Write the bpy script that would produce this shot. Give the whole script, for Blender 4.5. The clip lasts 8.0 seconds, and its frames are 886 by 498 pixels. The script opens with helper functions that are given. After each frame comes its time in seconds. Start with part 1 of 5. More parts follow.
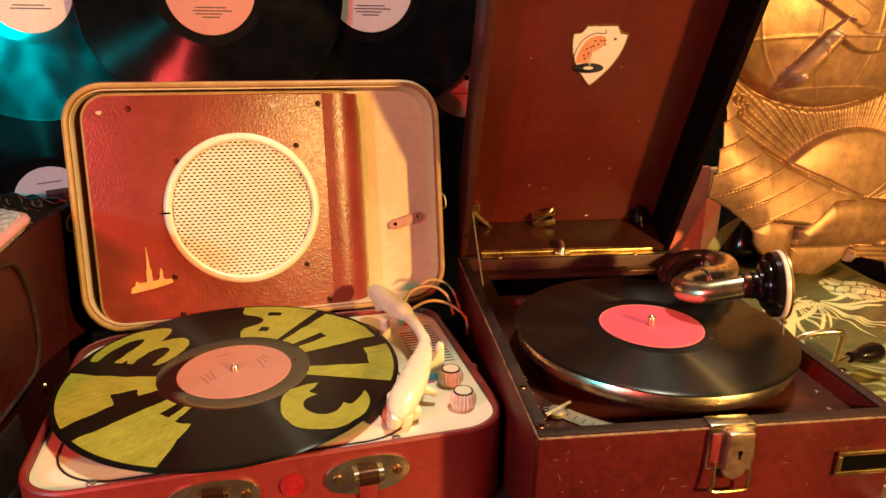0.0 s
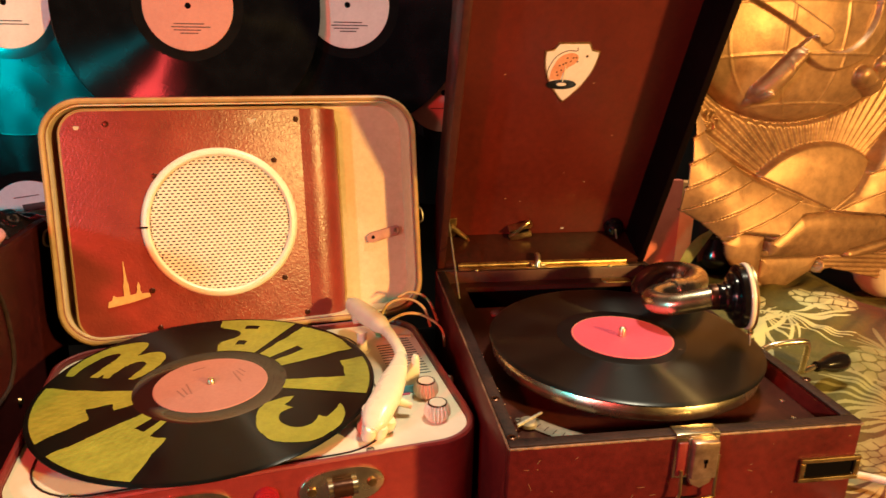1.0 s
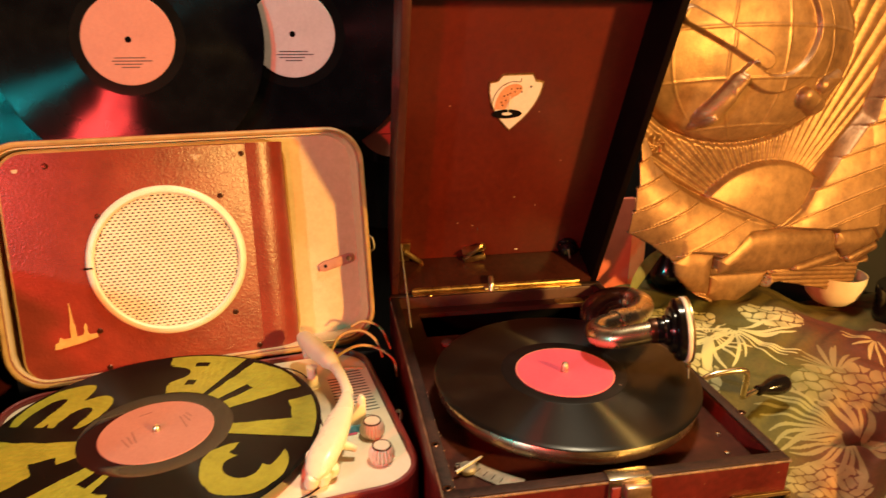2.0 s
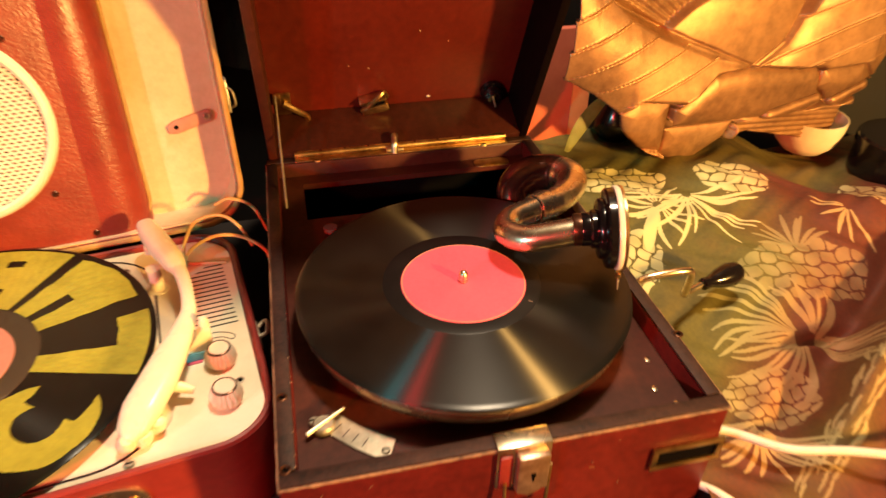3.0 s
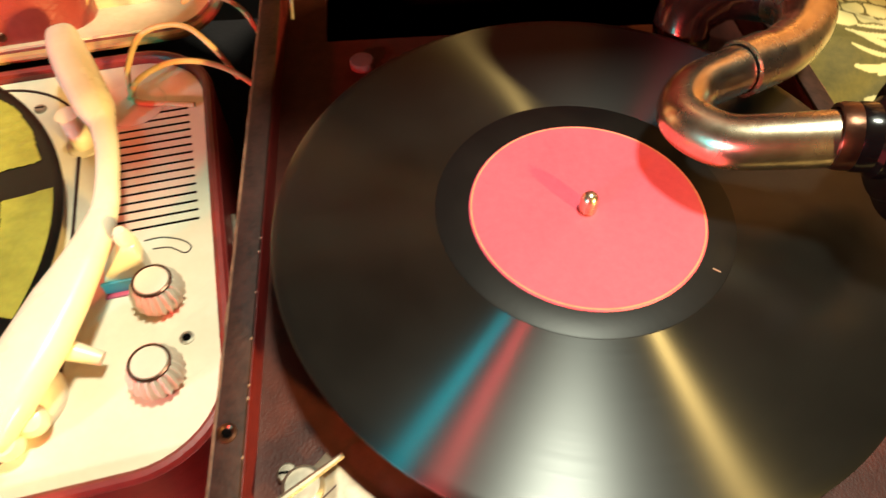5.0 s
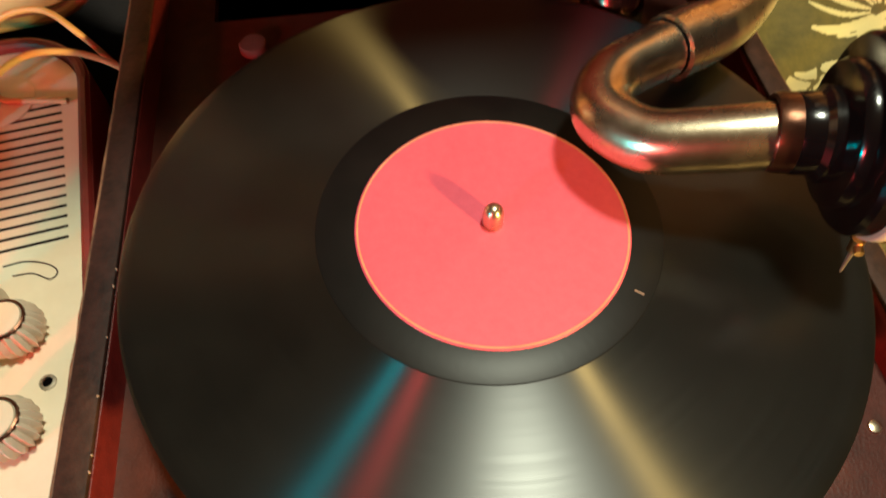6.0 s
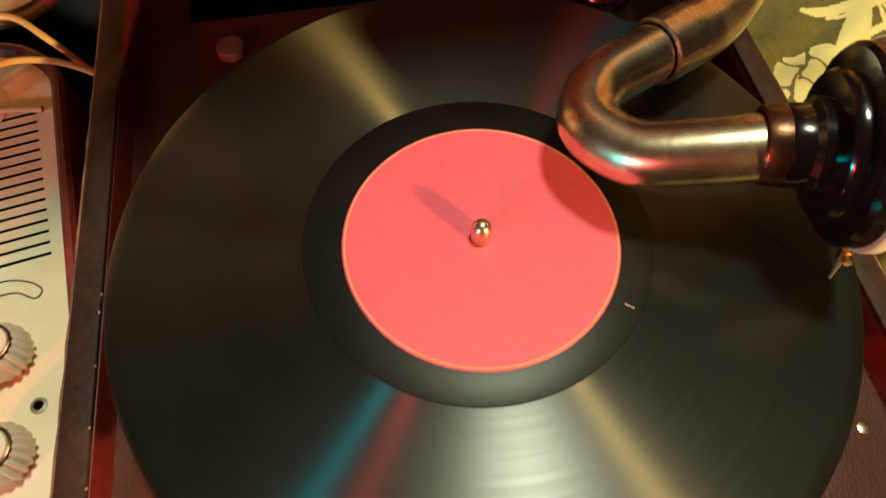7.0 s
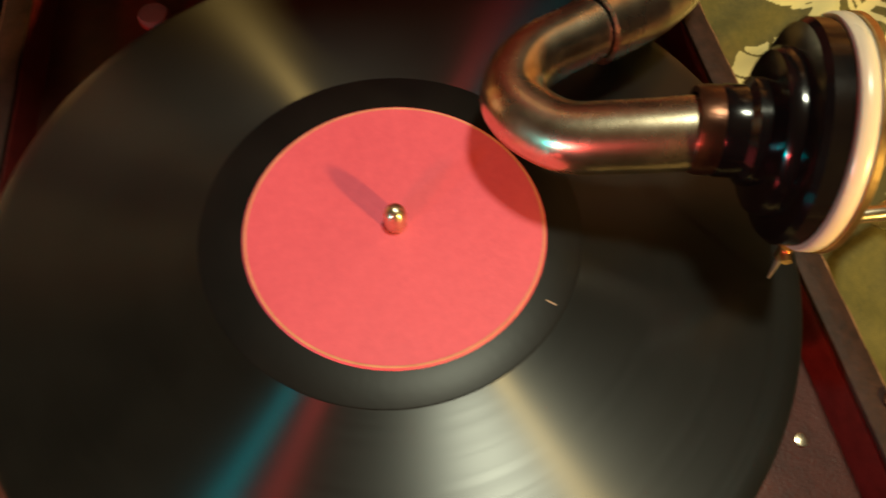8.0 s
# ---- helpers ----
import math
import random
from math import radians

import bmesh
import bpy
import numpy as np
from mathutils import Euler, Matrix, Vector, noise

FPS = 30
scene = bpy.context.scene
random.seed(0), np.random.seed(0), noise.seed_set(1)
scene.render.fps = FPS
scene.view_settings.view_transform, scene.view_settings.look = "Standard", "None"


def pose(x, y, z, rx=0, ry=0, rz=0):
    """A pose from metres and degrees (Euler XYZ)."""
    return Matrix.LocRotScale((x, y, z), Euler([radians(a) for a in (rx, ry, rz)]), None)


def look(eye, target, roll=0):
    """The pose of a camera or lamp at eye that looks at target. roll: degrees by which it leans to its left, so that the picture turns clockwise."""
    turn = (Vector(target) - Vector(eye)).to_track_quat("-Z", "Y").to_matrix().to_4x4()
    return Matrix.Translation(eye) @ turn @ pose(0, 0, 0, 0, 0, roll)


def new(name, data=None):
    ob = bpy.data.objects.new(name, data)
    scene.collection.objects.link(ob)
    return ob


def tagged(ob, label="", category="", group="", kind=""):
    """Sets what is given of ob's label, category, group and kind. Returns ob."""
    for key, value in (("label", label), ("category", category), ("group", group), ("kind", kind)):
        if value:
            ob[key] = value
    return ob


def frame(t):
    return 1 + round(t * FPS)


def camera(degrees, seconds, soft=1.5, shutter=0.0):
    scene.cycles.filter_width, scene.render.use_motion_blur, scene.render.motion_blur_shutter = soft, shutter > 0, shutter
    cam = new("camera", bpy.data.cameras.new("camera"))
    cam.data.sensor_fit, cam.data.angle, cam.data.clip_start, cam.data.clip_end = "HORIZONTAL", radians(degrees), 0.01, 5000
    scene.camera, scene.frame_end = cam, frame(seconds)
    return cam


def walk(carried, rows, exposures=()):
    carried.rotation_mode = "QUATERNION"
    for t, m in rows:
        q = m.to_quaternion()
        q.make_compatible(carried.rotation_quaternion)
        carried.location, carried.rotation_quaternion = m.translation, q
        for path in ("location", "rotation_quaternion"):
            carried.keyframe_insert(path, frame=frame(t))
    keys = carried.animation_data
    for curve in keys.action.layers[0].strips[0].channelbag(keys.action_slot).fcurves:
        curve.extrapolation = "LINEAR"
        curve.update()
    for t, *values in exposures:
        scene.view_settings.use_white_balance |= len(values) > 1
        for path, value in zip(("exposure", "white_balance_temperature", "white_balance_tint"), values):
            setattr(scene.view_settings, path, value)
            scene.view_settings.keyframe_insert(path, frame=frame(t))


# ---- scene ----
cam = camera(66.9, 8.0, shutter=0.7)
ROWS = [
    (0.0, -0.0745, 0.0211, 0.3898, -7.14, -18.31, -0.65),
    (0.5, -0.0726, 0.0197, 0.3894, -7.16, -18.15, -0.54),
    (1.0, -0.0658, 0.0114, 0.3963, -8.39, -17.44, -0.85),
    (1.2, -0.0628, 0.0094, 0.4006, -8.67, -17.49, -0.78),
    (2.3, -0.0126, 0.0321, 0.4641, -10.63, -20.75, -0.42),
    (2.5, 0.0039, 0.0831, 0.468, -9.63, -26.7, -2.68),
    (2.8, 0.074, 0.141, 0.461, -12.51, -34.57, 0.82),
    (3.0, 0.0823, 0.1779, 0.4445, -13.01, -35.68, -0.67),
    (3.3, 0.115, 0.234, 0.44, -9.22, -39.03, 0.0),
    (3.5, 0.1029, 0.2841, 0.4154, -7.36, -41.28, -0.23),
    (3.8, 0.125, 0.336, 0.406, -4.22, -45.87, 2.02),
    (4.0, 0.1099, 0.3533, 0.382, -3.61, -47.8, -2.54),
    (4.2, 0.0988, 0.3592, 0.3631, -3.27, -48.99, -2.51),
    (5.3, 0.1257, 0.4111, 0.3334, -6.41, -55.44, 0.18),
    (5.5, 0.1329, 0.4185, 0.3295, -7.0, -55.92, -0.31),
    (6.0, 0.1545, 0.434, 0.3201, -8.11, -57.84, -0.13),
    (6.5, 0.154, 0.4348, 0.3071, -8.8, -60.28, -0.18),
    (7.0, 0.1577, 0.4498, 0.3272, -9.98, -60.83, 0.04),
    (7.5, 0.1643, 0.4589, 0.322, -9.94, -61.84, -0.31),
    (8.0, 0.1827, 0.4531, 0.3105, -9.16, -61.4, -1.57),
]
walk(cam, [(t, pose(x, y, z, 90 + pitch, roll, yaw)) for t, x, y, z, yaw, pitch, roll in ROWS],
     [(0, 0.12, 5750, 1), (1.2, 0.14, 5850, 2), (2.5, 0.15, 6700, 11), (3.0, 0.55, 6700, 14), (3.5, 0.55, 6400, 9), (4.2, 0.83, 5300, 2), (5.3, 0.68, 5100, -9), (6.0, 0.25, 5200, -9), (6.5, 0.08, 5400, -11), (7.0, 0.05, 5400, -15), (8.0, -0.25, 5400, -11)])
# ---- end of camera ----
# ---- world, lamps, exposure ----
world = bpy.data.worlds.new("room_air")
scene.world = world
world.use_nodes = True
world.node_tree.nodes["Background"].inputs[0].default_value = (0.10, 0.055, 0.03, 1)
world.node_tree.nodes["Background"].inputs[1].default_value = 0.03


def lamp(name, where, at, watts, colour, size):
    data = bpy.data.lights.new(name, "AREA")
    data.shape, data.size, data.energy, data.color = "DISK", size, watts, colour
    ob = new(name, data)
    ob.matrix_world = look(where, at)
    return ob


lamp("amber_lamp", (1.18, -0.72, 0.64), (0.1, 0.6, 0.15), 54, (1.0, 0.55, 0.14), 0.12)
lamp("red_lamp", (-0.62, -0.35, 0.52), (0.0, 0.6, 0.15), 10.8, (1.0, 0.055, 0.050), 0.08)
lamp("teal_lamp", (-1.02, -0.35, 0.50), (-0.2, 0.8, 0.30), 8.5, (0.02, 0.75, 0.75), 0.08)
lamp("ceiling_lamp", (0.42, 0.68, 1.70), (0.15, 0.58, 0.10), 23.5, (1.0, 0.81, 0.55), 0.20)


# ---- materials ----
def shader(name, base, rough=0.5, metal=0.0, **extra):
    m = bpy.data.materials.new(name)
    m.use_nodes = True
    b = m.node_tree.nodes["Principled BSDF"]
    b.inputs["Base Color"].default_value = (*base, 1)
    b.inputs["Roughness"].default_value = rough
    b.inputs["Metallic"].default_value = metal
    for k, v in extra.items():
        b.inputs[k.replace("_", " ").title().replace("Ior", "IOR")].default_value = v
    return m


def link(m, a, b):
    m.node_tree.links.new(a, b)


def node(m, kind, **kw):
    n = m.node_tree.nodes.new(kind)
    for k, v in kw.items():
        n.inputs[k.replace("_", " ").title()].default_value = v
    return n


def coords(m, scale=(1, 1, 1)):
    c = node(m, "ShaderNodeTexCoord")
    p = node(m, "ShaderNodeMapping")
    p.inputs["Scale"].default_value = scale
    link(m, c.outputs["Object"], p.inputs["Vector"])
    return p.outputs["Vector"]


def ramp(m, fac, stops):
    r = node(m, "ShaderNodeValToRGB")
    e = r.color_ramp.elements
    while len(e) < len(stops):
        e.new(0.5)
    for el, (p, c) in zip(e, stops):
        el.position, el.color = p, (*c, 1)
    link(m, fac, r.inputs["Fac"])
    return r.outputs["Color"]


def worn(name, dark, light, rough=0.5, metal=0.0, grain=60.0, stain=7.0, bump=0.15, bump_scale=400.0, rough_span=0.2, cells=False, scale=(1, 1, 1), **extra):
    """Colour that wanders between two tones at two scales, with relief and uneven gloss."""
    m = shader(name, light, rough, metal, **extra)
    b = m.node_tree.nodes["Principled BSDF"]
    v = coords(m, scale)
    n1 = node(m, "ShaderNodeTexNoise", scale=stain, detail=5.0, roughness=0.6)
    n2 = node(m, "ShaderNodeTexNoise", scale=grain, detail=4.0, roughness=0.65)
    link(m, v, n1.inputs["Vector"])
    link(m, v, n2.inputs["Vector"])
    mix = node(m, "ShaderNodeMath")
    mix.operation = "MULTIPLY_ADD"
    link(m, n2.outputs["Fac"], mix.inputs[0])
    mix.inputs[1].default_value = 0.45
    half = node(m, "ShaderNodeMath")
    half.operation = "MULTIPLY"
    half.inputs[1].default_value = 0.55
    link(m, n1.outputs["Fac"], half.inputs[0])
    link(m, half.outputs[0], mix.inputs[2])
    link(m, ramp(m, mix.outputs[0], [(0.34, dark), (0.64, light)]), b.inputs["Base Color"])
    r = node(m, "ShaderNodeMapRange")
    r.inputs["To Min"].default_value = max(0.02, rough - rough_span / 2)
    r.inputs["To Max"].default_value = min(1, rough + rough_span / 2)
    link(m, n1.outputs["Fac"], r.inputs["Value"])
    link(m, r.outputs[0], b.inputs["Roughness"])
    if bump:
        bp = node(m, "ShaderNodeBump", strength=bump)
        bp.inputs["Distance"].default_value = 0.001
        if cells:
            t = node(m, "ShaderNodeTexVoronoi", scale=bump_scale)
            t.feature = "DISTANCE_TO_EDGE"
            w = node(m, "ShaderNodeTexNoise", scale=bump_scale * 0.5, detail=3.0)
            ad = node(m, "ShaderNodeVectorMath")
            ad.operation = "MULTIPLY_ADD"
            ad.inputs[1].default_value = (0.012, 0.012, 0.012)
            link(m, w.outputs["Color"], ad.inputs[0])
            link(m, v, ad.inputs[2])
            link(m, v, w.inputs["Vector"])
            link(m, ad.outputs[0], t.inputs["Vector"])
            link(m, t.outputs["Distance"], bp.inputs["Height"])
        else:
            t = node(m, "ShaderNodeTexNoise", scale=bump_scale, detail=3.0)
            link(m, v, t.inputs["Vector"])
            link(m, t.outputs["Fac"], bp.inputs["Height"])
        link(m, bp.outputs["Normal"], b.inputs["Normal"])
    return m


def groove(name, base, rough, aniso=0.92, ior=1.8, warp=0.0, walls=0.0):
    """Pressed vinyl or shellac: flat lands with a gloss drawn out across fine rings round the
    local z axis, and the sloping walls of the groove, which throw light off to both sides."""
    m = shader(name, base, rough, 0.0)
    b = m.node_tree.nodes["Principled BSDF"]
    b.inputs["Anisotropic"].default_value = aniso
    b.inputs["Anisotropic Rotation"].default_value = 0.25
    b.inputs["Specular IOR Level"].default_value = 1.0
    b.inputs["IOR"].default_value = ior
    t = node(m, "ShaderNodeTangent")
    t.direction_type, t.axis = "RADIAL", "Z"
    link(m, t.outputs[0], b.inputs["Tangent"])
    v = coords(m)
    g = node(m, "ShaderNodeTexNoise", scale=35.0, detail=5.0)
    link(m, v, g.inputs["Vector"])
    sep = node(m, "ShaderNodeVectorMath")
    sep.operation = "LENGTH"
    flat = node(m, "ShaderNodeVectorMath")
    flat.operation = "MULTIPLY"
    flat.inputs[1].default_value = (1, 1, 0)
    link(m, v, flat.inputs[0])
    link(m, flat.outputs[0], sep.inputs[0])
    ring = node(m, "ShaderNodeTexNoise", scale=420.0, detail=3.0)
    ring.noise_dimensions = "1D"
    link(m, sep.outputs["Value"], ring.inputs["W"])
    r = node(m, "ShaderNodeMapRange")
    r.inputs["To Min"].default_value, r.inputs["To Max"].default_value = rough - 0.02, rough + 0.03
    link(m, ring.outputs["Fac"], r.inputs["Value"])
    link(m, r.outputs[0], b.inputs["Roughness"])
    if warp:
        wn = node(m, "ShaderNodeTexNoise", scale=9.0, detail=2.0)
        link(m, v, wn.inputs["Vector"])
        wb = node(m, "ShaderNodeBump", strength=warp)
        wb.inputs["Distance"].default_value = 0.02
        link(m, wn.outputs["Fac"], wb.inputs["Height"])
        link(m, wb.outputs[0], b.inputs["Normal"])
    if walls:
        out = node(m, "ShaderNodeVectorMath")
        out.operation = "NORMALIZE"
        link(m, flat.outputs[0], out.inputs[0])
        total = b.outputs[0]
        for slope in (1.15, -1.15):
            lean = node(m, "ShaderNodeVectorMath")
            lean.operation = "MULTIPLY_ADD"
            lean.inputs[1].default_value = (slope, slope, slope)
            lean.inputs[2].default_value = (0, 0, 1)
            link(m, out.outputs[0], lean.inputs[0])
            turn = node(m, "ShaderNodeVectorTransform")
            turn.vector_type, turn.convert_from, turn.convert_to = "NORMAL", "OBJECT", "WORLD"
            link(m, lean.outputs[0], turn.inputs[0])
            side = node(m, "ShaderNodeBsdfAnisotropic")
            side.inputs["Color"].default_value = (walls, walls, walls, 1)
            side.inputs["Roughness"].default_value = 0.31
            side.inputs["Anisotropy"].default_value = 0.48
            link(m, turn.outputs[0], side.inputs["Normal"])
            link(m, t.outputs[0], side.inputs["Tangent"])
            add = node(m, "ShaderNodeAddShader")
            link(m, total, add.inputs[0])
            link(m, side.outputs[0], add.inputs[1])
            total = add.outputs[0]
        link(m, total, m.node_tree.nodes["Material Output"].inputs["Surface"])
    tone = tuple(min(1, c * 1.5 + 0.001) for c in base)
    link(m, ramp(m, g.outputs["Fac"], [(0.35, base), (0.7, tone)]), b.inputs["Base Color"])
    return m


RED_LEATHER = worn("red_leatherette", (0.13, 0.013, 0.012), (0.21, 0.023, 0.018), 0.42, grain=140, stain=9, bump=0.25, bump_scale=900)
HAMMERED = worn("hammered_red_leatherette", (0.15, 0.020, 0.013), (0.25, 0.034, 0.020), 0.35, grain=60, stain=8, bump=0.30, bump_scale=210, cells=True)
CREAM = worn("cream_plastic", (0.72, 0.61, 0.43), (0.83, 0.74, 0.56), 0.38, grain=50, stain=6, bump=0.05)
PIPING = worn("cream_piping", (0.27, 0.15, 0.045), (0.45, 0.27, 0.10), 0.42, grain=90, stain=14, bump=0.1)
LINING = worn("cream_lining", (0.52, 0.38, 0.22), (0.66, 0.50, 0.31), 0.6, grain=120, stain=12, bump=0.15)
IVORY = worn("ivory_plastic", (0.70, 0.60, 0.44), (0.80, 0.71, 0.55), 0.28, grain=40, stain=9, bump=0.03)
BROWN_LEATHER = worn("brown_leatherette", (0.044, 0.0045, 0.0045), (0.105, 0.011, 0.0095), 0.36, grain=160, stain=14, bump=0.22, bump_scale=1100, specular_ior_level=0.22)
LID_LINING = worn("dark_red_lid_lining", (0.062, 0.007, 0.004), (0.115, 0.013, 0.006), 0.36, grain=110, stain=6, bump=0.12, bump_scale=600)
BROWN_EDGE = worn("worn_brown_edge", (0.009, 0.005, 0.004), (0.044, 0.019, 0.014), 0.6, grain=220, stain=30, bump=0.3, specular_ior_level=0.2)
DECK_BROWN = worn("brown_deck_board", (0.029, 0.008, 0.005), (0.074, 0.018, 0.011), 0.40, grain=150, stain=9, bump=0.14, bump_scale=900, specular_ior_level=0.3)
LEDGE = worn("dark_brown_ledge", (0.018, 0.005, 0.003), (0.048, 0.012, 0.007), 0.36, grain=150, stain=14, bump=0.14, bump_scale=900, specular_ior_level=0.25)
LID_SIDE_SHADE = worn("shaded_lid_side", (0.002, 0.001, 0.001), (0.006, 0.002, 0.002), 0.6, grain=150, stain=9, bump=0.12, bump_scale=900, specular_ior_level=0.05)
BRASS = worn("aged_brass", (0.24, 0.135, 0.05), (0.74, 0.52, 0.23), 0.34, 1.0, grain=120, stain=25, bump=0.08)
NICKEL = worn("worn_nickel", (0.52, 0.41, 0.27), (0.90, 0.78, 0.57), 0.27, 1.0, grain=150, stain=25, bump=0.03)
STEEL = worn("dull_steel", (0.30, 0.26, 0.20), (0.52, 0.46, 0.36), 0.45, 0.75, grain=150, stain=30, bump=0.08)
BLACK = worn("black_lacquer", (0.004, 0.003, 0.003), (0.008, 0.006, 0.006), 0.16, grain=80, stain=12, bump=0.03, rough_span=0.1)
# Near-black that stands in for the shade inside holes, slots and gaps
HOLLOW_SHADE = shader("hollow_shade", (0.002, 0.0015, 0.0015), 0.95, 0.0, specular_ior_level=0.05)
VINYL = groove("black_vinyl", (0.003, 0.0035, 0.003), 0.25, aniso=1.0, ior=1.19)
SHELLAC = groove("black_shellac", (0.0030, 0.0030, 0.0025), 0.29, aniso=0.7, ior=1.29, walls=0.013)
WALL_VINYL = groove("glossy_black_vinyl", (0.0025, 0.0025, 0.003), 0.16, aniso=0.95, ior=1.17, warp=0.06)
SMOOTH_VINYL = worn("smooth_black_vinyl", (0.004, 0.004, 0.004), (0.008, 0.007, 0.007), 0.06, bump=0.0, rough_span=0.03, specular_ior_level=0.5)
RUN_OUT = worn("dull_black_shellac", (0.004, 0.004, 0.004), (0.008, 0.007, 0.007), 0.34, bump=0.02, rough_span=0.08, specular_ior_level=0.2)
PINK_PAPER = worn("salmon_paper", (0.42, 0.165, 0.12), (0.50, 0.205, 0.15), 0.6, grain=300, stain=20, bump=0.08)
RED_PAPER = worn("coral_red_paper", (0.56, 0.064, 0.115), (0.66, 0.088, 0.145), 0.55, grain=280, stain=16, bump=0.08)
CREAM_PAPER = worn("cream_paper", (0.62, 0.52, 0.46), (0.74, 0.63, 0.56), 0.6, grain=300, stain=20, bump=0.08)
WHITE_PAPER = worn("white_paper", (0.60, 0.58, 0.56), (0.72, 0.70, 0.68), 0.6, grain=300, stain=20, bump=0.08)
INK = shader("dark_ink", (0.05, 0.025, 0.02), 0.6)
LIME = worn("lime_yellow_paint", (0.22, 0.22, 0.020), (0.36, 0.345, 0.034), 0.45, grain=160, stain=30, bump=0.25, bump_scale=500)
COPPER = worn("chased_copper_gilt", (0.17, 0.085, 0.042), (0.43, 0.235, 0.110), 0.46, 0.55, grain=75, stain=10, bump=0.16, bump_scale=420, rough_span=0.25)
HORN = worn("salmon_print", (0.50, 0.19, 0.09), (0.66, 0.30, 0.16), 0.6, grain=400, stain=120, bump=0.05)
SCUFFED = worn("scuffed_tan_edge", (0.035, 0.013, 0.008), (0.30, 0.16, 0.08), 0.6, grain=260, stain=45, bump=0.3)
# Pale tone of the rim's chips, also used for the record's painted glint
CHIP_AND_GLINT = worn("chipped_edge_and_glint", (0.22, 0.13, 0.08), (0.48, 0.34, 0.25), 0.6, grain=300, stain=45, bump=0.2)
BRONZE = worn("dark_bronze", (0.05, 0.02, 0.012), (0.14, 0.06, 0.03), 0.3, 0.8)
TABLE = worn("dark_table_cloth", (0.006, 0.004, 0.004), (0.014, 0.008, 0.008), 0.8, grain=200, stain=12, bump=0.3)
WALL = worn("black_wall_cloth", (0.003, 0.003, 0.003), (0.008, 0.006, 0.007), 0.7, grain=120, stain=5, bump=0.2)
PLASTER = worn("dim_plaster", (0.10, 0.062, 0.043), (0.17, 0.11, 0.078), 0.8, grain=30, stain=3, bump=0.2)


# ---- shape helpers ----
def part(name, bm, material, parent=None, label="", smooth=True, m=None):
    """Links a bmesh as one mesh object, under a thing or part if one is given."""
    me = bpy.data.meshes.new(name)
    bmesh.ops.recalc_face_normals(bm, faces=bm.faces)
    bm.to_mesh(me)
    bm.free()
    me.materials.append(material)
    if smooth:
        me.shade_smooth()
        me.set_sharp_from_angle(angle=radians(38))
    ob = new(name, me)
    if m is not None:
        ob.matrix_basis = m
    if parent is not None:
        ob.parent = parent
    if label:
        ob["label"] = label
    return ob


def thing(name, m, label, category, group="", kind=""):
    ob = new(name)
    ob.empty_display_size = 0.02
    ob.matrix_basis = m
    return tagged(ob, label, category, group, kind)


def box(bm, x0, x1, y0, y1, z0, z1, bevel=0.0, segs=2):
    g = bmesh.ops.create_cube(bm, size=1, matrix=Matrix.LocRotScale(((x0 + x1) / 2, (y0 + y1) / 2, (z0 + z1) / 2), None, (x1 - x0, y1 - y0, z1 - z0)))
    if bevel:
        es = list({e for v in g["verts"] for e in v.link_edges})
        bmesh.ops.bevel(bm, geom=es, offset=bevel, segments=segs, profile=0.5, affect="EDGES")
    return bm


def boxes(*args, bevel=0.0):
    bm = bmesh.new()
    for a in args:
        box(bm, *a, bevel=bevel)
    return bm


def lathe(profile, n=48, bm=None, m=None, scallop=0, depth=0.0):
    """Turns (radius, height) pairs round z; scallop ribs the sides."""
    bm = bm or bmesh.new()
    rings = []
    for r, z in profile:
        if r < 1e-6:
            rings.append([bm.verts.new((0, 0, z))])
        else:
            ring = []
            for i in range(n):
                a = 2 * math.pi * i / n
                k = r * (1 - depth * (0.5 + 0.5 * math.cos(scallop * a)) if scallop else 1)
                ring.append(bm.verts.new((k * math.cos(a), k * math.sin(a), z)))
            rings.append(ring)
    made = [v for r in rings for v in r]
    for a, b in zip(rings, rings[1:]):
        for i in range(n):
            q = [a[i % len(a)], a[(i + 1) % len(a)], b[(i + 1) % len(b)], b[i % len(b)]]
            q = list(dict.fromkeys(q))
            if len(q) > 2:
                bm.faces.new(q)
    if m is not None:
        bmesh.ops.transform(bm, matrix=m, verts=made)
    return bm


def smooth_path(points, steps=10):
    """A Catmull-Rom line through the points."""
    p = [Vector(q) for q in points]
    p = [2 * p[0] - p[1]] + p + [2 * p[-1] - p[-2]]
    out = []
    for i in range(1, len(p) - 2):
        for s in range(steps):
            t = s / steps
            a, b, c, d = p[i - 1:i + 3]
            out.append(0.5 * (2 * b + (c - a) * t + (2 * a - 5 * b + 4 * c - d) * t * t + (3 * b - a - 3 * c + d) * t ** 3))
    return out + [p[-2]]


def tube(path, radius, n=14, bm=None, flat=1.0):
    """A round bar along the path; radius is a number or one a point; flat squashes it in z."""
    bm = bm or bmesh.new()
    path = [Vector(q) for q in path]
    side = None
    rings = []
    for i, q in enumerate(path):
        d = (path[min(i + 1, len(path) - 1)] - path[max(i - 1, 0)]).normalized()
        if side is None:
            side = d.orthogonal().normalized()
        side = (side - d * side.dot(d)).normalized()
        up = d.cross(side)
        r = radius[i] if isinstance(radius, (list, tuple)) else radius
        ring = []
        for j in range(n):
            o = r * (math.cos(2 * math.pi * j / n) * side + math.sin(2 * math.pi * j / n) * up)
            o.z *= flat
            ring.append(bm.verts.new(q + o))
        rings.append(ring)
    for a, b in zip(rings, rings[1:]):
        for j in range(n):
            bm.faces.new((a[j], a[(j + 1) % n], b[(j + 1) % n], b[j]))
    bm.faces.new(rings[0])
    bm.faces.new(rings[-1])
    return bm


